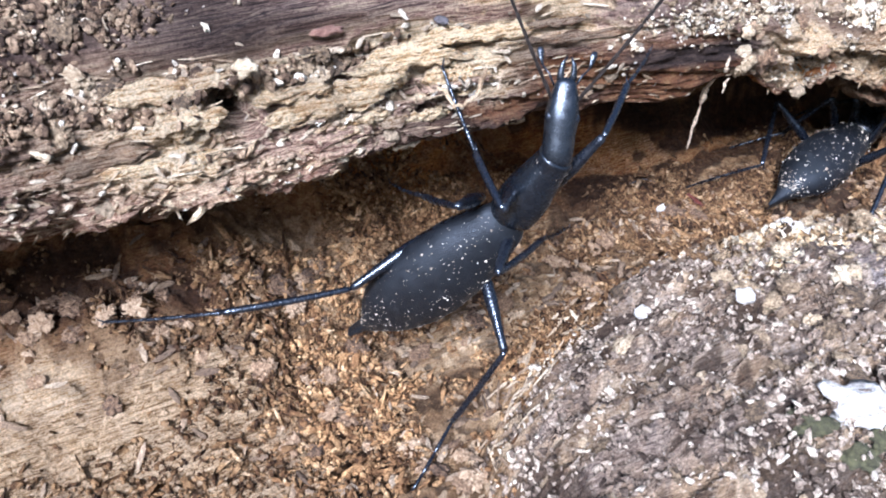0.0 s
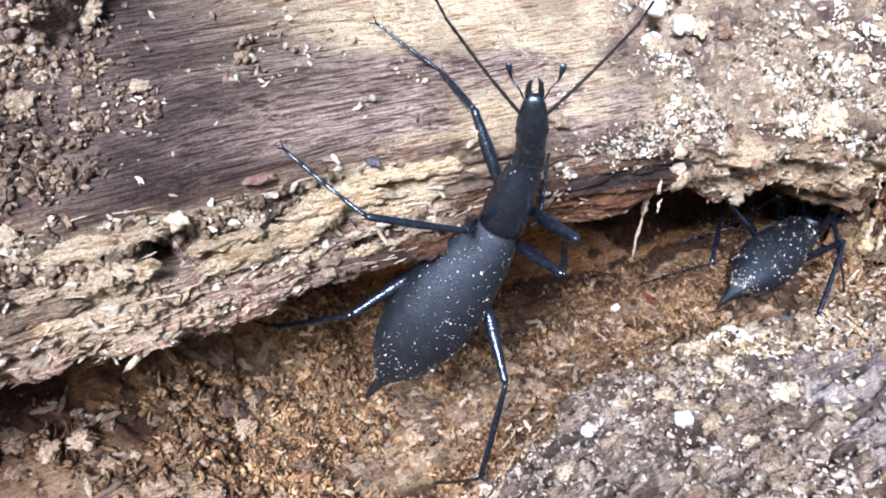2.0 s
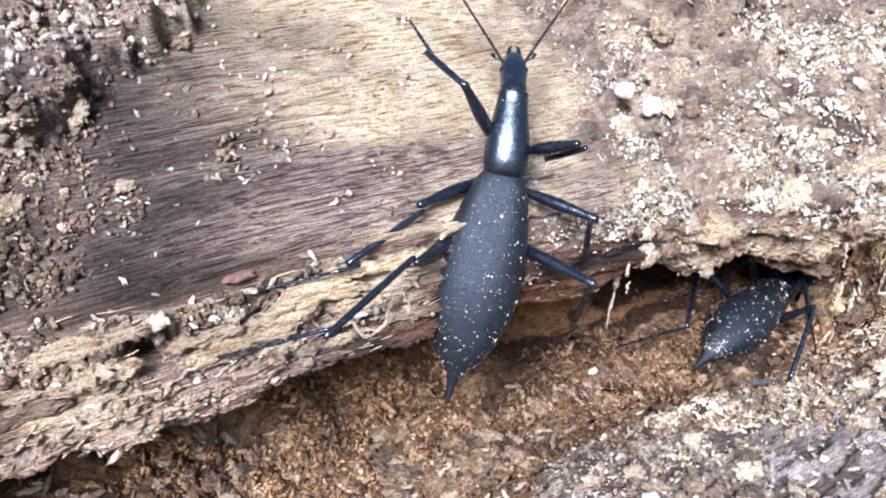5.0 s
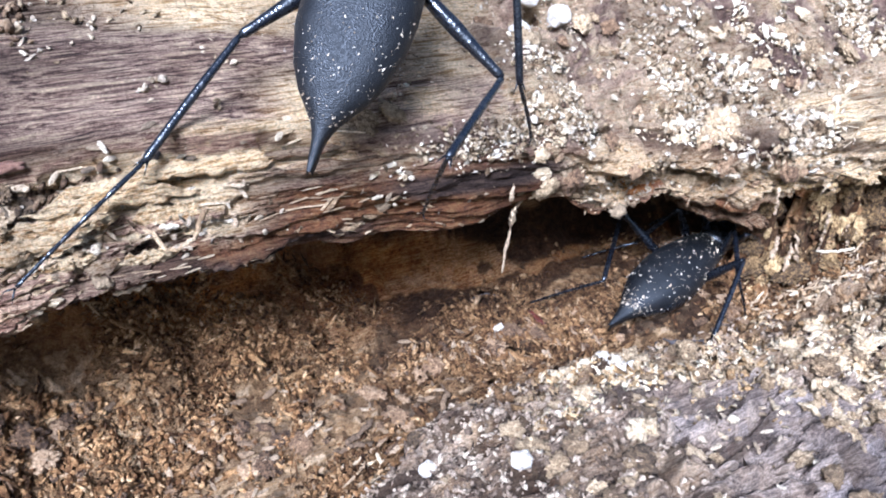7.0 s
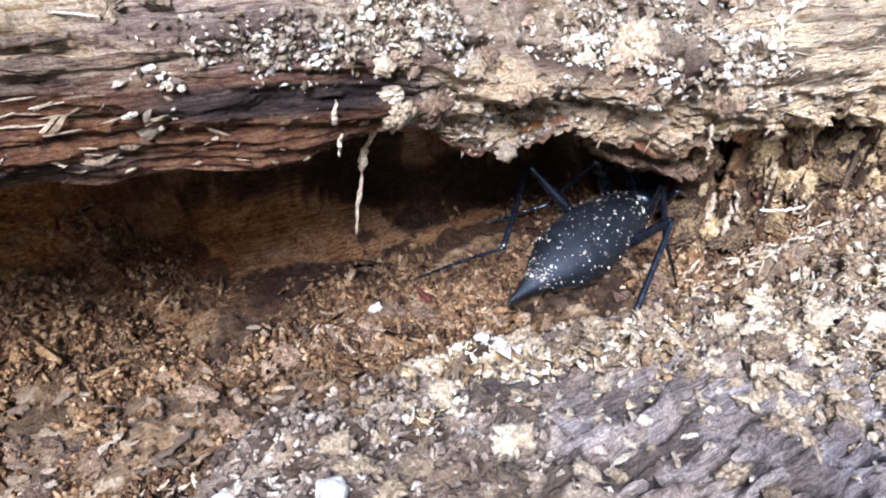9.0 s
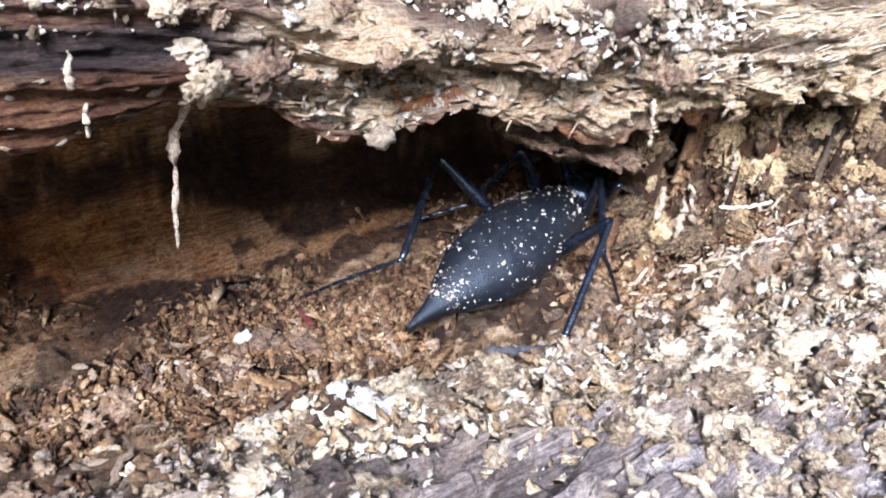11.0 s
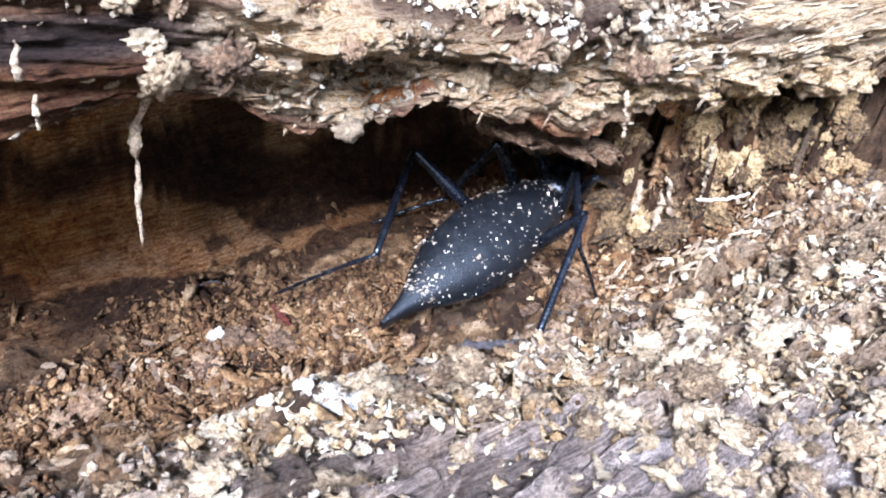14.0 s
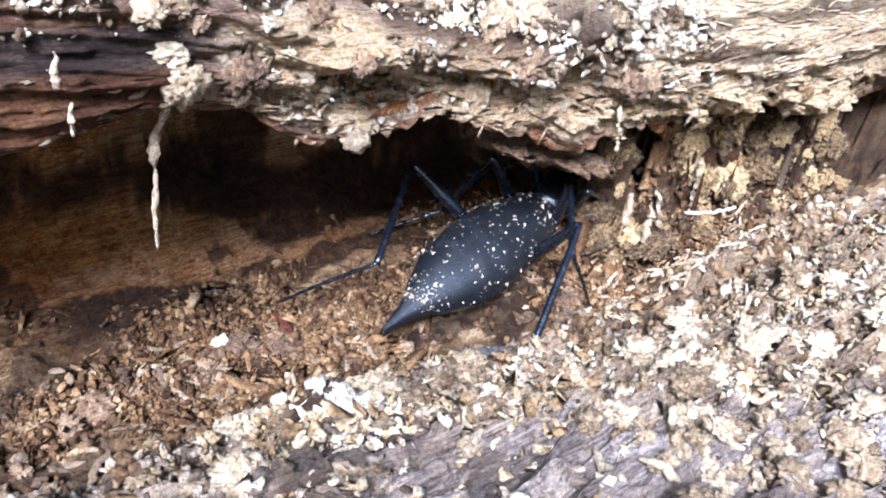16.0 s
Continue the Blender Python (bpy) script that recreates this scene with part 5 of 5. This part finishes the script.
def build_clumps():
    tan = fluff_material("tan_torn_wood", [(0.38, (0.040, 0.020, 0.008)), (0.48, (0.24, 0.145, 0.055)), (0.58, (0.50, 0.34, 0.15)), (0.70, (0.82, 0.64, 0.37))])
    cream = fluff_material("cream_sponge_wood", [(0.37, (0.13, 0.08, 0.040)), (0.47, (0.40, 0.28, 0.155)), (0.57, (0.68, 0.52, 0.325)), (0.72, (0.94, 0.83, 0.63))])
    brown = fluff_material("brown_sponge_wood", [(0.36, (0.045, 0.023, 0.011)), (0.46, (0.19, 0.108, 0.055)), (0.56, (0.38, 0.245, 0.135)), (0.68, (0.64, 0.47, 0.30))])
    grey = fluff_material("grey_brown_crust", [(0.36, (0.050, 0.030, 0.016)), (0.46, (0.18, 0.118, 0.062)), (0.56, (0.38, 0.27, 0.155)), (0.68, (0.68, 0.54, 0.36))])
    # torn wood closing the hollow's far end, with gaps between the lumps
    rng = np.random.default_rng(301)
    u, v = rng.uniform(0.1478, 0.204, 230), rng.uniform(0.0836, 0.0910, 230)
    strew("torn_wood_lump", "tan tuft of torn fibrous wood under the lip", "rotten wood", "torn tufts", fluff_meshes("torn_wood_lump", tan, 31, 8, 1.3), *bed_points(u, v), 0.0027, 0.55, 302)
    u, s = rng.uniform(0.134, 0.20, 70), rng.uniform(5.6, 7.2, 70)
    strew("torn_wood_lump", "tan tuft of torn fibrous wood under the lip", "rotten wood", "torn tufts", fluff_meshes("torn_wood_lump", tan, 38, 8, 1.3), *log_points(u, s), 0.0017, 0.5, 313)
    bald = lambda a, b: 1 - 0.9 * step(a, 0.080, 0.086) * step(a, 0.110, 0.104) * step(b, 0.060, 0.057)
    strip = lambda a, b: step(mound_edge(a) - b, 0.001, 0.008) * step(fbm(a * 70, b * 100, 0, 96), -0.25, 0.3) * bald(a, b) * (0.6 + 0.4 * step(b - 0.25 * (0.12 - a), 0.040, 0.055)) * step(b, 0.076, 0.068)
    u, v = pick(330, 303, 0.07, 0.175, 0.036, 0.092, strip)
    strew("cream_clump", "shaggy cream clump of crumbled wood on the mound", "crumb", "cream clumps", fluff_meshes("cream_clump", cream, 32, 9, 1.25), *bed_points(u, v), 0.0018, 0.75, 304)
    # denser drifts of cream clumps, and a white spongy fungus among them
    rng = np.random.default_rng(323)
    for u0, v0, many in ((0.1342, 0.0538, 20), (0.1227, 0.0440, 16), (0.1420, 0.0545, 16), (0.1250, 0.0580, 9), (0.1050, 0.0616, 10), (0.1000, 0.0640, 8)):
        u, v = u0 + rng.normal(0, 0.0030, many), v0 + rng.normal(0, 0.0020, many)
        strew("cream_clump", "shaggy cream clump heaped in a drift on the mound", "crumb", "cream clumps", fluff_meshes("cream_clump", cream, 41, 5, 1.3), *bed_points(u, v), 0.0019, 0.8, 324 + many)
    white = fluff_material("white_sponge_fungus", [(0.34, (0.30, 0.22, 0.14)), (0.44, (0.66, 0.57, 0.44)), (0.54, (0.90, 0.85, 0.76))])
    strew("fungus_clump", "white spongy fungus clump on the crumbs", "fungus", "fungus clumps", fluff_meshes("fungus_clump", white, 42, 3, 1.1), *bed_points(np.array([0.0943, 0.0958, 0.0935]), np.array([0.0650, 0.0658, 0.0664])), 0.0034, 0.75, 325)
    u, v = pick(110, 305, 0.03, 0.10, 0.025, 0.075, lambda a, b: step(mound_edge(a) - b, 0.0, 0.006))
    strew("crumb_clump", "grey brown crumb clump on the mound", "crumb", "mound clumps", fluff_meshes("crumb_clump", grey, 33), *bed_points(u, v), 0.0015, 0.6, 306)
    u, v = pick(210, 307, -0.03, 0.14, 0.045, 0.100, lambda a, b: (1 - step(mound_edge(a) - b, 0.0, 0.004)) * (1 - 0.9 * plank_zone(a, b)) * step(vnoise(a * 60, b * 80, 0, 94), -0.3, 0.3))
    strew("frass_lump", "brown spongy lump of rotten wood in the hollow", "crumb", "brown lumps", fluff_meshes("frass_lump", brown, 34, 8, 1.2), *bed_points(u, v), 0.0019, 0.5, 308)
    u, s = pick(90, 309, 0.085, 0.165, 6.4, 11.5, lambda a, b: (1 - 0.9 * fibre_zone(a, b)) * (0.15 + 0.85 * step(fbm(a * 70, b * 0.9, 0, 98), -0.2, 0.3)))
    strew("crumb_clump", "shaggy cream and tan crumb clump on the log", "crumb", "log clumps", fluff_meshes("crumb_clump", cream, 35)[:3] + fluff_meshes("crumb_clump", brown, 36)[:3], *log_points(u, s), 0.0019, 0.6, 310)
    spots = np.array([(0.1498, 10.1), (0.1530, 10.6), (0.1668, 11.0), (0.1620, 10.5), (0.1329, 11.0), (0.1146, 11.7), (0.1238, 8.9), (0.1257, 7.8), (0.0619, 9.1), (0.0660, 9.3), (0.1159, 12.2)])
    strew("white_crumb", "white shaggy lump of crumbled wood on the log", "crumb", "white lumps", fluff_meshes("white_crumb", cream, 39, 5, 1.3), *log_points(spots[:, 0], spots[:, 1]), 0.0031, 0.45, 314)
    u, s = pick(90, 321, -0.03, 0.030, 11.5, 13.0, lambda a, b: 4 * crust_zone(a, b) * (1 - crust_zone(a, b)))
    strew("crust_clump", "grey brown crumb clump matted on the log", "crumb", "crust clumps", fluff_meshes("crust_clump", grey, 40), *log_points(u, s), 0.0018, 0.6, 322)
    u, s = pick(130, 311, -0.045, 0.03, 8.0, 12.8, lambda a, b: (1 - bare_zone(a, b)) * (0.2 + 0.8 * step(vnoise(a * 70, b * 0.9, 0, 99), -0.2, 0.3)))
    strew("crust_clump", "grey brown crumb clump matted on the log", "crumb", "crust clumps", fluff_meshes("crust_clump", grey, 37), *log_points(u, s), 0.0017, 0.5, 312)


def plain_fleck(name, dark, light, rough=0.7):
    m, n, l, bsdf = material(name)
    co = n.new("ShaderNodeTexCoord")
    f = noise_node(n, l, co.outputs["Object"], 1300, 8, 0.75, 0.8)
    l.new(ramp(n, l, f, [(0.35, dark), (0.62, light)]), bsdf.inputs["Base Color"])
    bsdf.inputs["Roughness"].default_value = rough
    bump(n, l, bsdf, f, 1.0, 0.0009)
    return m


WHITE = plain_fleck("white_fungus_crumb", (0.50, 0.42, 0.33), (0.90, 0.86, 0.78))
CREAM = plain_fleck("cream_crumb", (0.40, 0.27, 0.14), (0.82, 0.68, 0.46))
ORANGE = plain_fleck("orange_husk", (0.36, 0.17, 0.06), (0.72, 0.48, 0.24))
RED = plain_fleck("red_brown_scale", (0.12, 0.05, 0.035), (0.34, 0.19, 0.13), 0.5)
DARK_RED = plain_fleck("dark_red_chitin", (0.05, 0.012, 0.008), (0.16, 0.04, 0.025), 0.35)
SLATE = plain_fleck("dark_grey_bark", (0.035, 0.03, 0.032), (0.16, 0.14, 0.14))
STRAW = plain_fleck("dry_straw", (0.50, 0.40, 0.26), (0.80, 0.72, 0.55))
CLUMP = plain_fleck("brown_frass_clump", (0.14, 0.095, 0.055), (0.50, 0.38, 0.24))
LICHEN = plain_fleck("pale_yellow_lichen", (0.62, 0.56, 0.34), (0.86, 0.82, 0.60))
LEAF = plain_fleck("bleached_leaf", (0.55, 0.50, 0.36), (0.82, 0.79, 0.68))


def bed_at(x, y, up=0.0):
    u, v = to_uv(x, y)
    return x, y, float(bed_height(np.array(u), np.array(v))) + up


def ragged_layer(a, b, deep, thick):
    """A split layer of wood from a to b along the log, frayed on its front edge."""
    t = np.linspace(0, 1, 60)
    k = np.linspace(0, 2 * np.pi, 17)
    tt, kk = np.meshgrid(t, k, indexing="ij")
    u = a[0] + (b[0] - a[0]) * tt
    droop = -0.004 * np.maximum(0, tt - 0.86) ** 2 / 0.02
    end = np.clip(np.minimum(tt, 1 - tt) * 9, 0.05, 1) ** 0.5
    fray = 0.0012 * fbm(tt * 16, kk * 0.3, 0, 141, 3, 0.6)
    v = a[1] + (b[1] - a[1]) * tt + deep * (0.5 - 0.5 * np.cos(kk) * end) + fray * (np.cos(kk) > 0)
    z = a[2] + (b[2] - a[2]) * tt + droop + thick * end * np.sin(kk) * (0.55 + 0.25 * vnoise(tt * 40, kk * 3, 0, 142)) + 0.0007 * fbm(tt * 12, kk * 2.5, 0, 143, 3, 0.6)
    x, y = from_uv(u, v)
    one = np.ones_like(u)
    return grid_mesh("wood_layer", np.stack([x, y, z], -1), LOG, (("pale", 0.35 * one), ("shade", 0.0 * one), ("shade_or_dark", 0.45 * one), ("fibre", one), ("cell", one), ("loose", 0.0 * one), ("rust", 0.3 * one)), True)


def split_plate(u0, u1, s0, half, thick, lift, seed, tone=1.0):
    """A split plate of wood lying along the log's face, its ends jagged along the grain."""
    t, k = np.linspace(0, 1, 44), np.linspace(0, 2 * np.pi, 19)
    tt, kk = np.meshgrid(t, k, indexing="ij")
    across = np.cos(kk)
    jag = 0.16 * fbm(across * 5, 0 * tt, seed * 1.3, seed, 3, 0.6)
    u = u0 + (u1 - u0) * (0.5 + (tt - 0.5) * (1 + jag))
    wide = half * np.clip(np.minimum(tt, 1 - tt) * 7, 0.04, 1) ** 0.6 * (1 + 0.45 * fbm(tt * 7, across * 0.6, 0, seed + 1, 3, 0.6))
    p = log_surface(u, s0 + wide * across, False)
    a, b = log_surface(u + 0.001, s0 + 0 * u, False) - log_surface(u - 0.001, s0 + 0 * u, False), log_surface(u, s0 + 0.1 + 0 * u, False) - log_surface(u, s0 - 0.1 + 0 * u, False)
    n = np.cross(b, a)
    n /= np.linalg.norm(n, axis=-1, keepdims=True)
    n = np.where((n[..., 1:2] > 0) & (n[..., 2:] < 0.1), -n, n)
    out = lift + thick * np.sin(kk) * np.clip(np.minimum(tt, 1 - tt) * 9, 0.1, 1) + 0.00035 * fbm(tt * 9, across * 9, 0, seed + 2, 3, 0.6) + 0.0004 * vnoise(tt * 3, 0 * tt, 0, seed + 3)
    one = np.ones_like(u)
    return grid_mesh("split_plate", p + n * out[..., None], LOG, (("pale", tone * one), ("shade", (1 - tone) * 0.9 * one), ("fibre", one), ("cell", one), ("loose", 0 * one), ("rust", 0.04 + 0.14 * step(vnoise(tt * 6, across * 2, 0, seed), 0, 0.6))), True)


def build_things():
    rng = np.random.default_rng(401)
    for k in range(24):
        u0 = -0.046 + 0.0044 * k + rng.uniform(-0.003, 0.003)
        u1 = u0 + rng.uniform(0.007, 0.015)
        # the crack across the grain stays open
        if u0 < 0.0135 and u1 > 0.0115:
            u0, u1 = (u0, 0.0113) if 0.0125 - u0 > u1 - 0.0125 else (0.0137, max(u1, 0.019))
        me = split_plate(u0, u1, rng.uniform(6.5, 8.7) if u0 < 0.045 else rng.uniform(8.0, 8.7), rng.uniform(0.10, 0.30), 0.0005, 0.0, 410 + 7 * k, float(np.interp(u0, [-0.015, 0.004, 0.040, 0.048], [0.35, 1.0, 1.0, 0.4])))
        tagged(new("split_plate", me), "cream plate of split wood on the broken ledge", "splinter", "split plates")
    # the largest fresh plates on the ledge
    for k, (u0, u1, s0, half) in enumerate(((0.0030, 0.0106, 7.75, 0.22), (0.0148, 0.0240, 7.45, 0.20), (0.0260, 0.0400, 8.15, 0.24), (0.0360, 0.0500, 8.60, 0.22), (-0.0040, 0.0090, 7.05, 0.16))):
        me = split_plate(u0, u1, s0, half, 0.0007, 0.0004, 610 + 5 * k)
        tagged(new("split_plate", me), "large fresh cream plate of split wood on the ledge", "splinter", "split plates")
    strand("hanging_fibre", "pale frayed wood fibre hanging from the log's lip", "fibre", [(0.0440, 0.1152, 0.0385), (0.0424, 0.1146, 0.0352), (0.0419, 0.1144, 0.0305), (0.0413, 0.1139, 0.0244)], 0.00022, FIBRE, 1, ((0.33, 0.05, 1.6), (0.42, 0.04, 1.9), (0.12, 0.06, 0.8), (0.7, 0.03, 0.6)))
    strand("hanging_fibre", "short pale shred hanging from the log", "fibre", [(0.0398, 0.1016, 0.0478), (0.0397, 0.1013, 0.0465), (0.0396, 0.1012, 0.0452)], 0.00026, FIBRE, 2, ((0.7, 0.15, 0.6),))
    strand("hanging_fibre", "short pale shred hanging from the log", "fibre", [(0.0402, 0.1014, 0.0445), (0.0400, 0.1012, 0.0420)], 0.00022, FIBRE, 3)
    strand("hanging_fibre", "cream shred dangling below the broken edge", "fibre", [(0.0893, 0.1277, 0.0320), (0.0896, 0.1275, 0.0290), (0.0897, 0.1274, 0.0265)], 0.00025, FIBRE, 4, ((0.1, 0.1, 0.7),))
    strand("hanging_fibre", "yellowish shred hanging from the splintered edge", "fibre", [(0.0070, 0.0908, 0.0505), (0.0073, 0.0905, 0.0480), (0.0078, 0.0906, 0.0455)], 0.00040, FIBRE, 5)
    strand("hanging_fibre", "pale split fibre hanging from the lip", "fibre", [(-0.0146, 0.0835, 0.0475), (-0.0142, 0.0832, 0.0450), (-0.0138, 0.0832, 0.0425)], 0.00045, FIBRE, 6, ((0.2, 0.2, 0.8),))
    strand("wood_sliver", "white wood sliver jutting from the lip", "splinter", [(-0.0065, 0.0868, 0.0420), (-0.0030, 0.0878, 0.0428)], 0.00035, PALE, 7)
    strand("wood_curl", "looped cream wood shaving on the edge", "shaving", [(-0.0005, 0.0845, 0.0525), (0.0015, 0.0838, 0.0500), (0.0040, 0.0850, 0.0505), (0.0050, 0.0868, 0.0535)], 0.00028, PALE_WOOD, 8)
    for k, (x, y, r) in enumerate(((0.0393, 0.0749, 0.0024), (0.0291, 0.0823, 0.0023), (0.0620, 0.1045, 0.0017), (0.0550, 0.1000, 0.0016), (0.0605, 0.0995, 0.0019))):
        chunk("white_grain", "white rounded grain lying on the mound", "grain", bed_at(x, y, r * 0.3), (r * 1.1, r, r * 0.85), WHITE, 11 + k, 40 * k, 0.2, "white grains")
    for k, (x, y, z, r) in enumerate(((0.0449, 0.1338, 0.0614, 0.0032), (0.0493, 0.1315, 0.0594, 0.0034), (0.0428, 0.1261, 0.0585, 0.0032))):
        chunk("white_grain", "white rounded grain stuck to the bare log", "grain", (x, y, z), (r * 1.1, r, r * 0.9), WHITE, 21 + k, 50 * k, 0.22, "white grains")
    chunk("white_chip", "white angular wood chip in the hollow", "chip", bed_at(0.0440, 0.1280, 0.0008), (0.0022, 0.0012, 0.0020), WHITE, 31, 30, 0.35)
    chunk("seed_husk", "orange brown husk stuck on the bare grain", "husk", (-0.0080, 0.1046, 0.0632), (0.0026, 0.0022, 0.0020), ORANGE, 33, 0, 0.45)
    chunk("white_grain", "small white crumb beside a husk on the log", "grain", (-0.0062, 0.1050, 0.0638), (0.0016, 0.0012, 0.0011), WHITE, 34, 10, 0.3, "white grains")
    chunk("wood_flake_clump", "cream and orange flaky clump on the log", "debris", (-0.0017, 0.1172, 0.0685), (0.0038, 0.0028, 0.0018), CREAM, 35, 20, 0.6)
    chunk("wood_flake_clump", "cream fluffy clump beside the crack in the log", "debris", (-0.0215, 0.0787, 0.0578), (0.0025, 0.0020, 0.0019), CREAM, 36, 0, 0.5)
    chunk("bark_scale", "thin curved red brown scale on the broken edge", "scale", (-0.0133, 0.0855, 0.0588), (0.0040, 0.0017, 0.0010), RED, 37, 28, 0.25)
    chunk("bark_fleck", "dark grey fleck of bark on pale wood", "fleck", (-0.0002, 0.0903, 0.0580), (0.0026, 0.0011, 0.0010), SLATE, 38, -45, 0.35)
    strand("grass_spikelet", "grey brown dry spikelet lying on the crumbs", "twig", [bed_at(0.0712, 0.1205, 0.0022), bed_at(0.0770, 0.1185, 0.0024), bed_at(0.0828, 0.1166, 0.0020)], 0.00048, SLATE, 9, ((0.5, 0.3, 0.5),), 0.6)
    strand("insect_fragment", "red brown insect fragment in the frass", "fragment", [bed_at(0.0503, 0.1325, 0.0010), bed_at(0.0520, 0.1300, 0.0012), bed_at(0.0530, 0.1282, 0.0008)], 0.00032, DARK_RED, 10, ((0.4, 0.2, 0.5),))
    strand("straw", "thin white straw lying before the cavity", "straw", [(0.1080, 0.1405, 0.0098), (0.1120, 0.1408, 0.0095), (0.1165, 0.1412, 0.0100)], 0.00030, STRAW, 11)
    strand("hair_root", "thin dark rootlet on the hollow's floor", "rootlet", [bed_at(0.0393, 0.1368, 0.0005), bed_at(0.0425, 0.1385, 0.0006), bed_at(0.0458, 0.1392, 0.0004)], 0.00014, SLATE, 12)
    strand("straw", "orange dry straw lying on top of the log", "straw", [(0.0355, 0.1490, 0.0705), (0.0385, 0.1540, 0.0728), (0.0425, 0.1590, 0.0750)], 0.00050, ORANGE, 13)
    for k, (u, v, z, w, n) in enumerate(((0.1620, 0.0838, 0.0045, 0.5, 11.0), (0.1560, 0.0842, 0.0060, -1.2, 6.5), (0.1530, 0.0840, 0.0050, 1.0, 5.5), (0.1705, 0.0835, 0.0040, -0.8, 7.0), (0.1480, 0.0842, 0.0090, 1.4, 4.5))):
        a, b = from_uv(u, v), from_uv(u + w * MM, v + 1.2 * MM)
        strand("torn_sliver", "upright tan sliver of torn wood under the lip", "splinter", [(*a, z), (*b, z + n * MM)], 0.00045, FIBRE, 90 + k, ((0.2, 0.2, 0.5),), 0.6)
    moss = plain_fleck("damp_green_wood", (0.035, 0.03, 0.014), (0.13, 0.12, 0.05))
    for k, (x, y, w) in enumerate(((0.0405, 0.0545, 4.6), (0.0450, 0.0510, 4.2), (0.0480, 0.0528, 3.6))):
        chunk("moss_patch", "damp greenish brown patch on the mound", "moss", bed_at(x, y, 0.0001), (w * MM, w * 0.8 * MM, 1.6 * MM), moss, 95 + k, 30 * k, 0.5, "moss patches")
    p = log_surface(np.array([0.1316]), np.array([10.7]))[0]
    chunk("lichen_patch", "smooth pale yellow lichen patch on the log", "lichen", tuple(p), (0.0085, 0.0055, 0.0016), LICHEN, 99, 25, 0.4)
    chunk("dry_leaf", "bleached dry leaf on top of the log", "leaf", (0.1245, 0.1975, 0.0590), (0.0240, 0.0090, 0.0014), LEAF, 39, -25, 0.18)
    for k, (x, y, a, n) in enumerate(((0.0762, 0.0880, 92, 4.8), (0.0790, 0.0860, 145, 3.2), (0.0850, 0.0950, 60, 2.8), (0.0955, 0.0985, 150, 3.2))):
        c, s = math.cos(radians(a)) * n * MM / 2, math.sin(radians(a)) * n * MM / 2
        strand("pale_shaving", "plump cream wood shaving on the mound", "shaving", [bed_at(x - c, y - s, 0.0007), bed_at(x - 0.25 * s, y + 0.25 * c, 0.0011), bed_at(x + c, y + s, 0.0007)], 0.00030, CREAM, 40 + k, ((0.5, 0.3, 0.3),))
    for k, (x, y, a, n) in enumerate(((0.0274, 0.1061, 62, 6.0), (0.0192, 0.1012, 55, 6.0), (0.0118, 0.1009, 40, 4.0), (0.0180, 0.0985, 20, 6.5), (0.0330, 0.1100, 75, 4.0), (0.0050, 0.0960, 15, 5.0), (0.0240, 0.0960, 30, 4.5))):
        c, s = math.cos(radians(a)) * n * MM / 2, math.sin(radians(a)) * n * MM / 2
        strand("long_splinter", "long light brown wood splinter in the hollow", "splinter", [bed_at(x - c, y - s, 0.0006), bed_at(x, y, 0.0010), bed_at(x + c, y + s, 0.0012)], 0.00050, CRUMB_PIECE, 60 + k, (), 0.6)
    chunk("fungus_patch", "flat white patch of mould on the mound", "fungus", bed_at(0.0462, 0.0565, 0.0002), (0.0064, 0.0054, 0.0026), WHITE, 51, 30, 0.6)
    layer = ragged_layer((0.1232, 0.0842, 0.0262), (0.1470, 0.0836, 0.0170), 0.011, 0.0017)
    tagged(new("wood_layer", layer), "thin splintered brown wood layer under the log's lip", "splinter")
    # frayed clumps hanging on the lip
    for k, (u, s, w) in enumerate(((0.0905, 6.6, 3.4), (0.0925, 7.3, 2.6), (0.100, 6.0, 2.4), (0.1045, 5.8, 2.6), (0.130, 6.4, 2.6), (0.064, 7.0, 2.4), (0.030, 6.2, 2.2), (-0.004, 6.3, 2.4))):
        p = log_surface(np.array([u]), np.array([s]))[0]
        chunk("frass_clump", "light brown frayed clump clinging to the lip", "debris", tuple(p), (w * MM, w * 0.6 * MM, w * 0.8 * MM), CLUMP, 70 + k, 25, 0.42, "clumps on the lip")


build_things()
build_clumps()

build_pieces()


def motions():
    far = [(9.0, 0.0580, 0.1560, 0.0930, 44, 12, -6), (9.6, 0.0680, 0.1720, 0.1000, 46, 10, -8), (11.0, 0.0860, 0.2000, 0.1120, 55, 8, -10), (16.0, 0.0861, 0.2001, 0.1120, 55, 8, -10)]
    walk(climber, [(r[0], pose(*r[1:])) for r in BODY_ROWS + far])
    rows = NECK_ROWS + [(16.0, *NECK_ROWS[-1][1:])]
    for i, ob in enumerate((climber_neck, climber_head)):
        walk(ob, [(r[0], neck_poses(r[1:])[i]) for r in rows])
    for name, steps in LEG_ROWS.items():
        steps = steps + [(16.0, *steps[-1][1:])]
        for i, ob in enumerate(climber_legs[name]):
            walk(ob, [(r[0], leg_poses(name, r[1:])[i]) for r in steps])


motions()
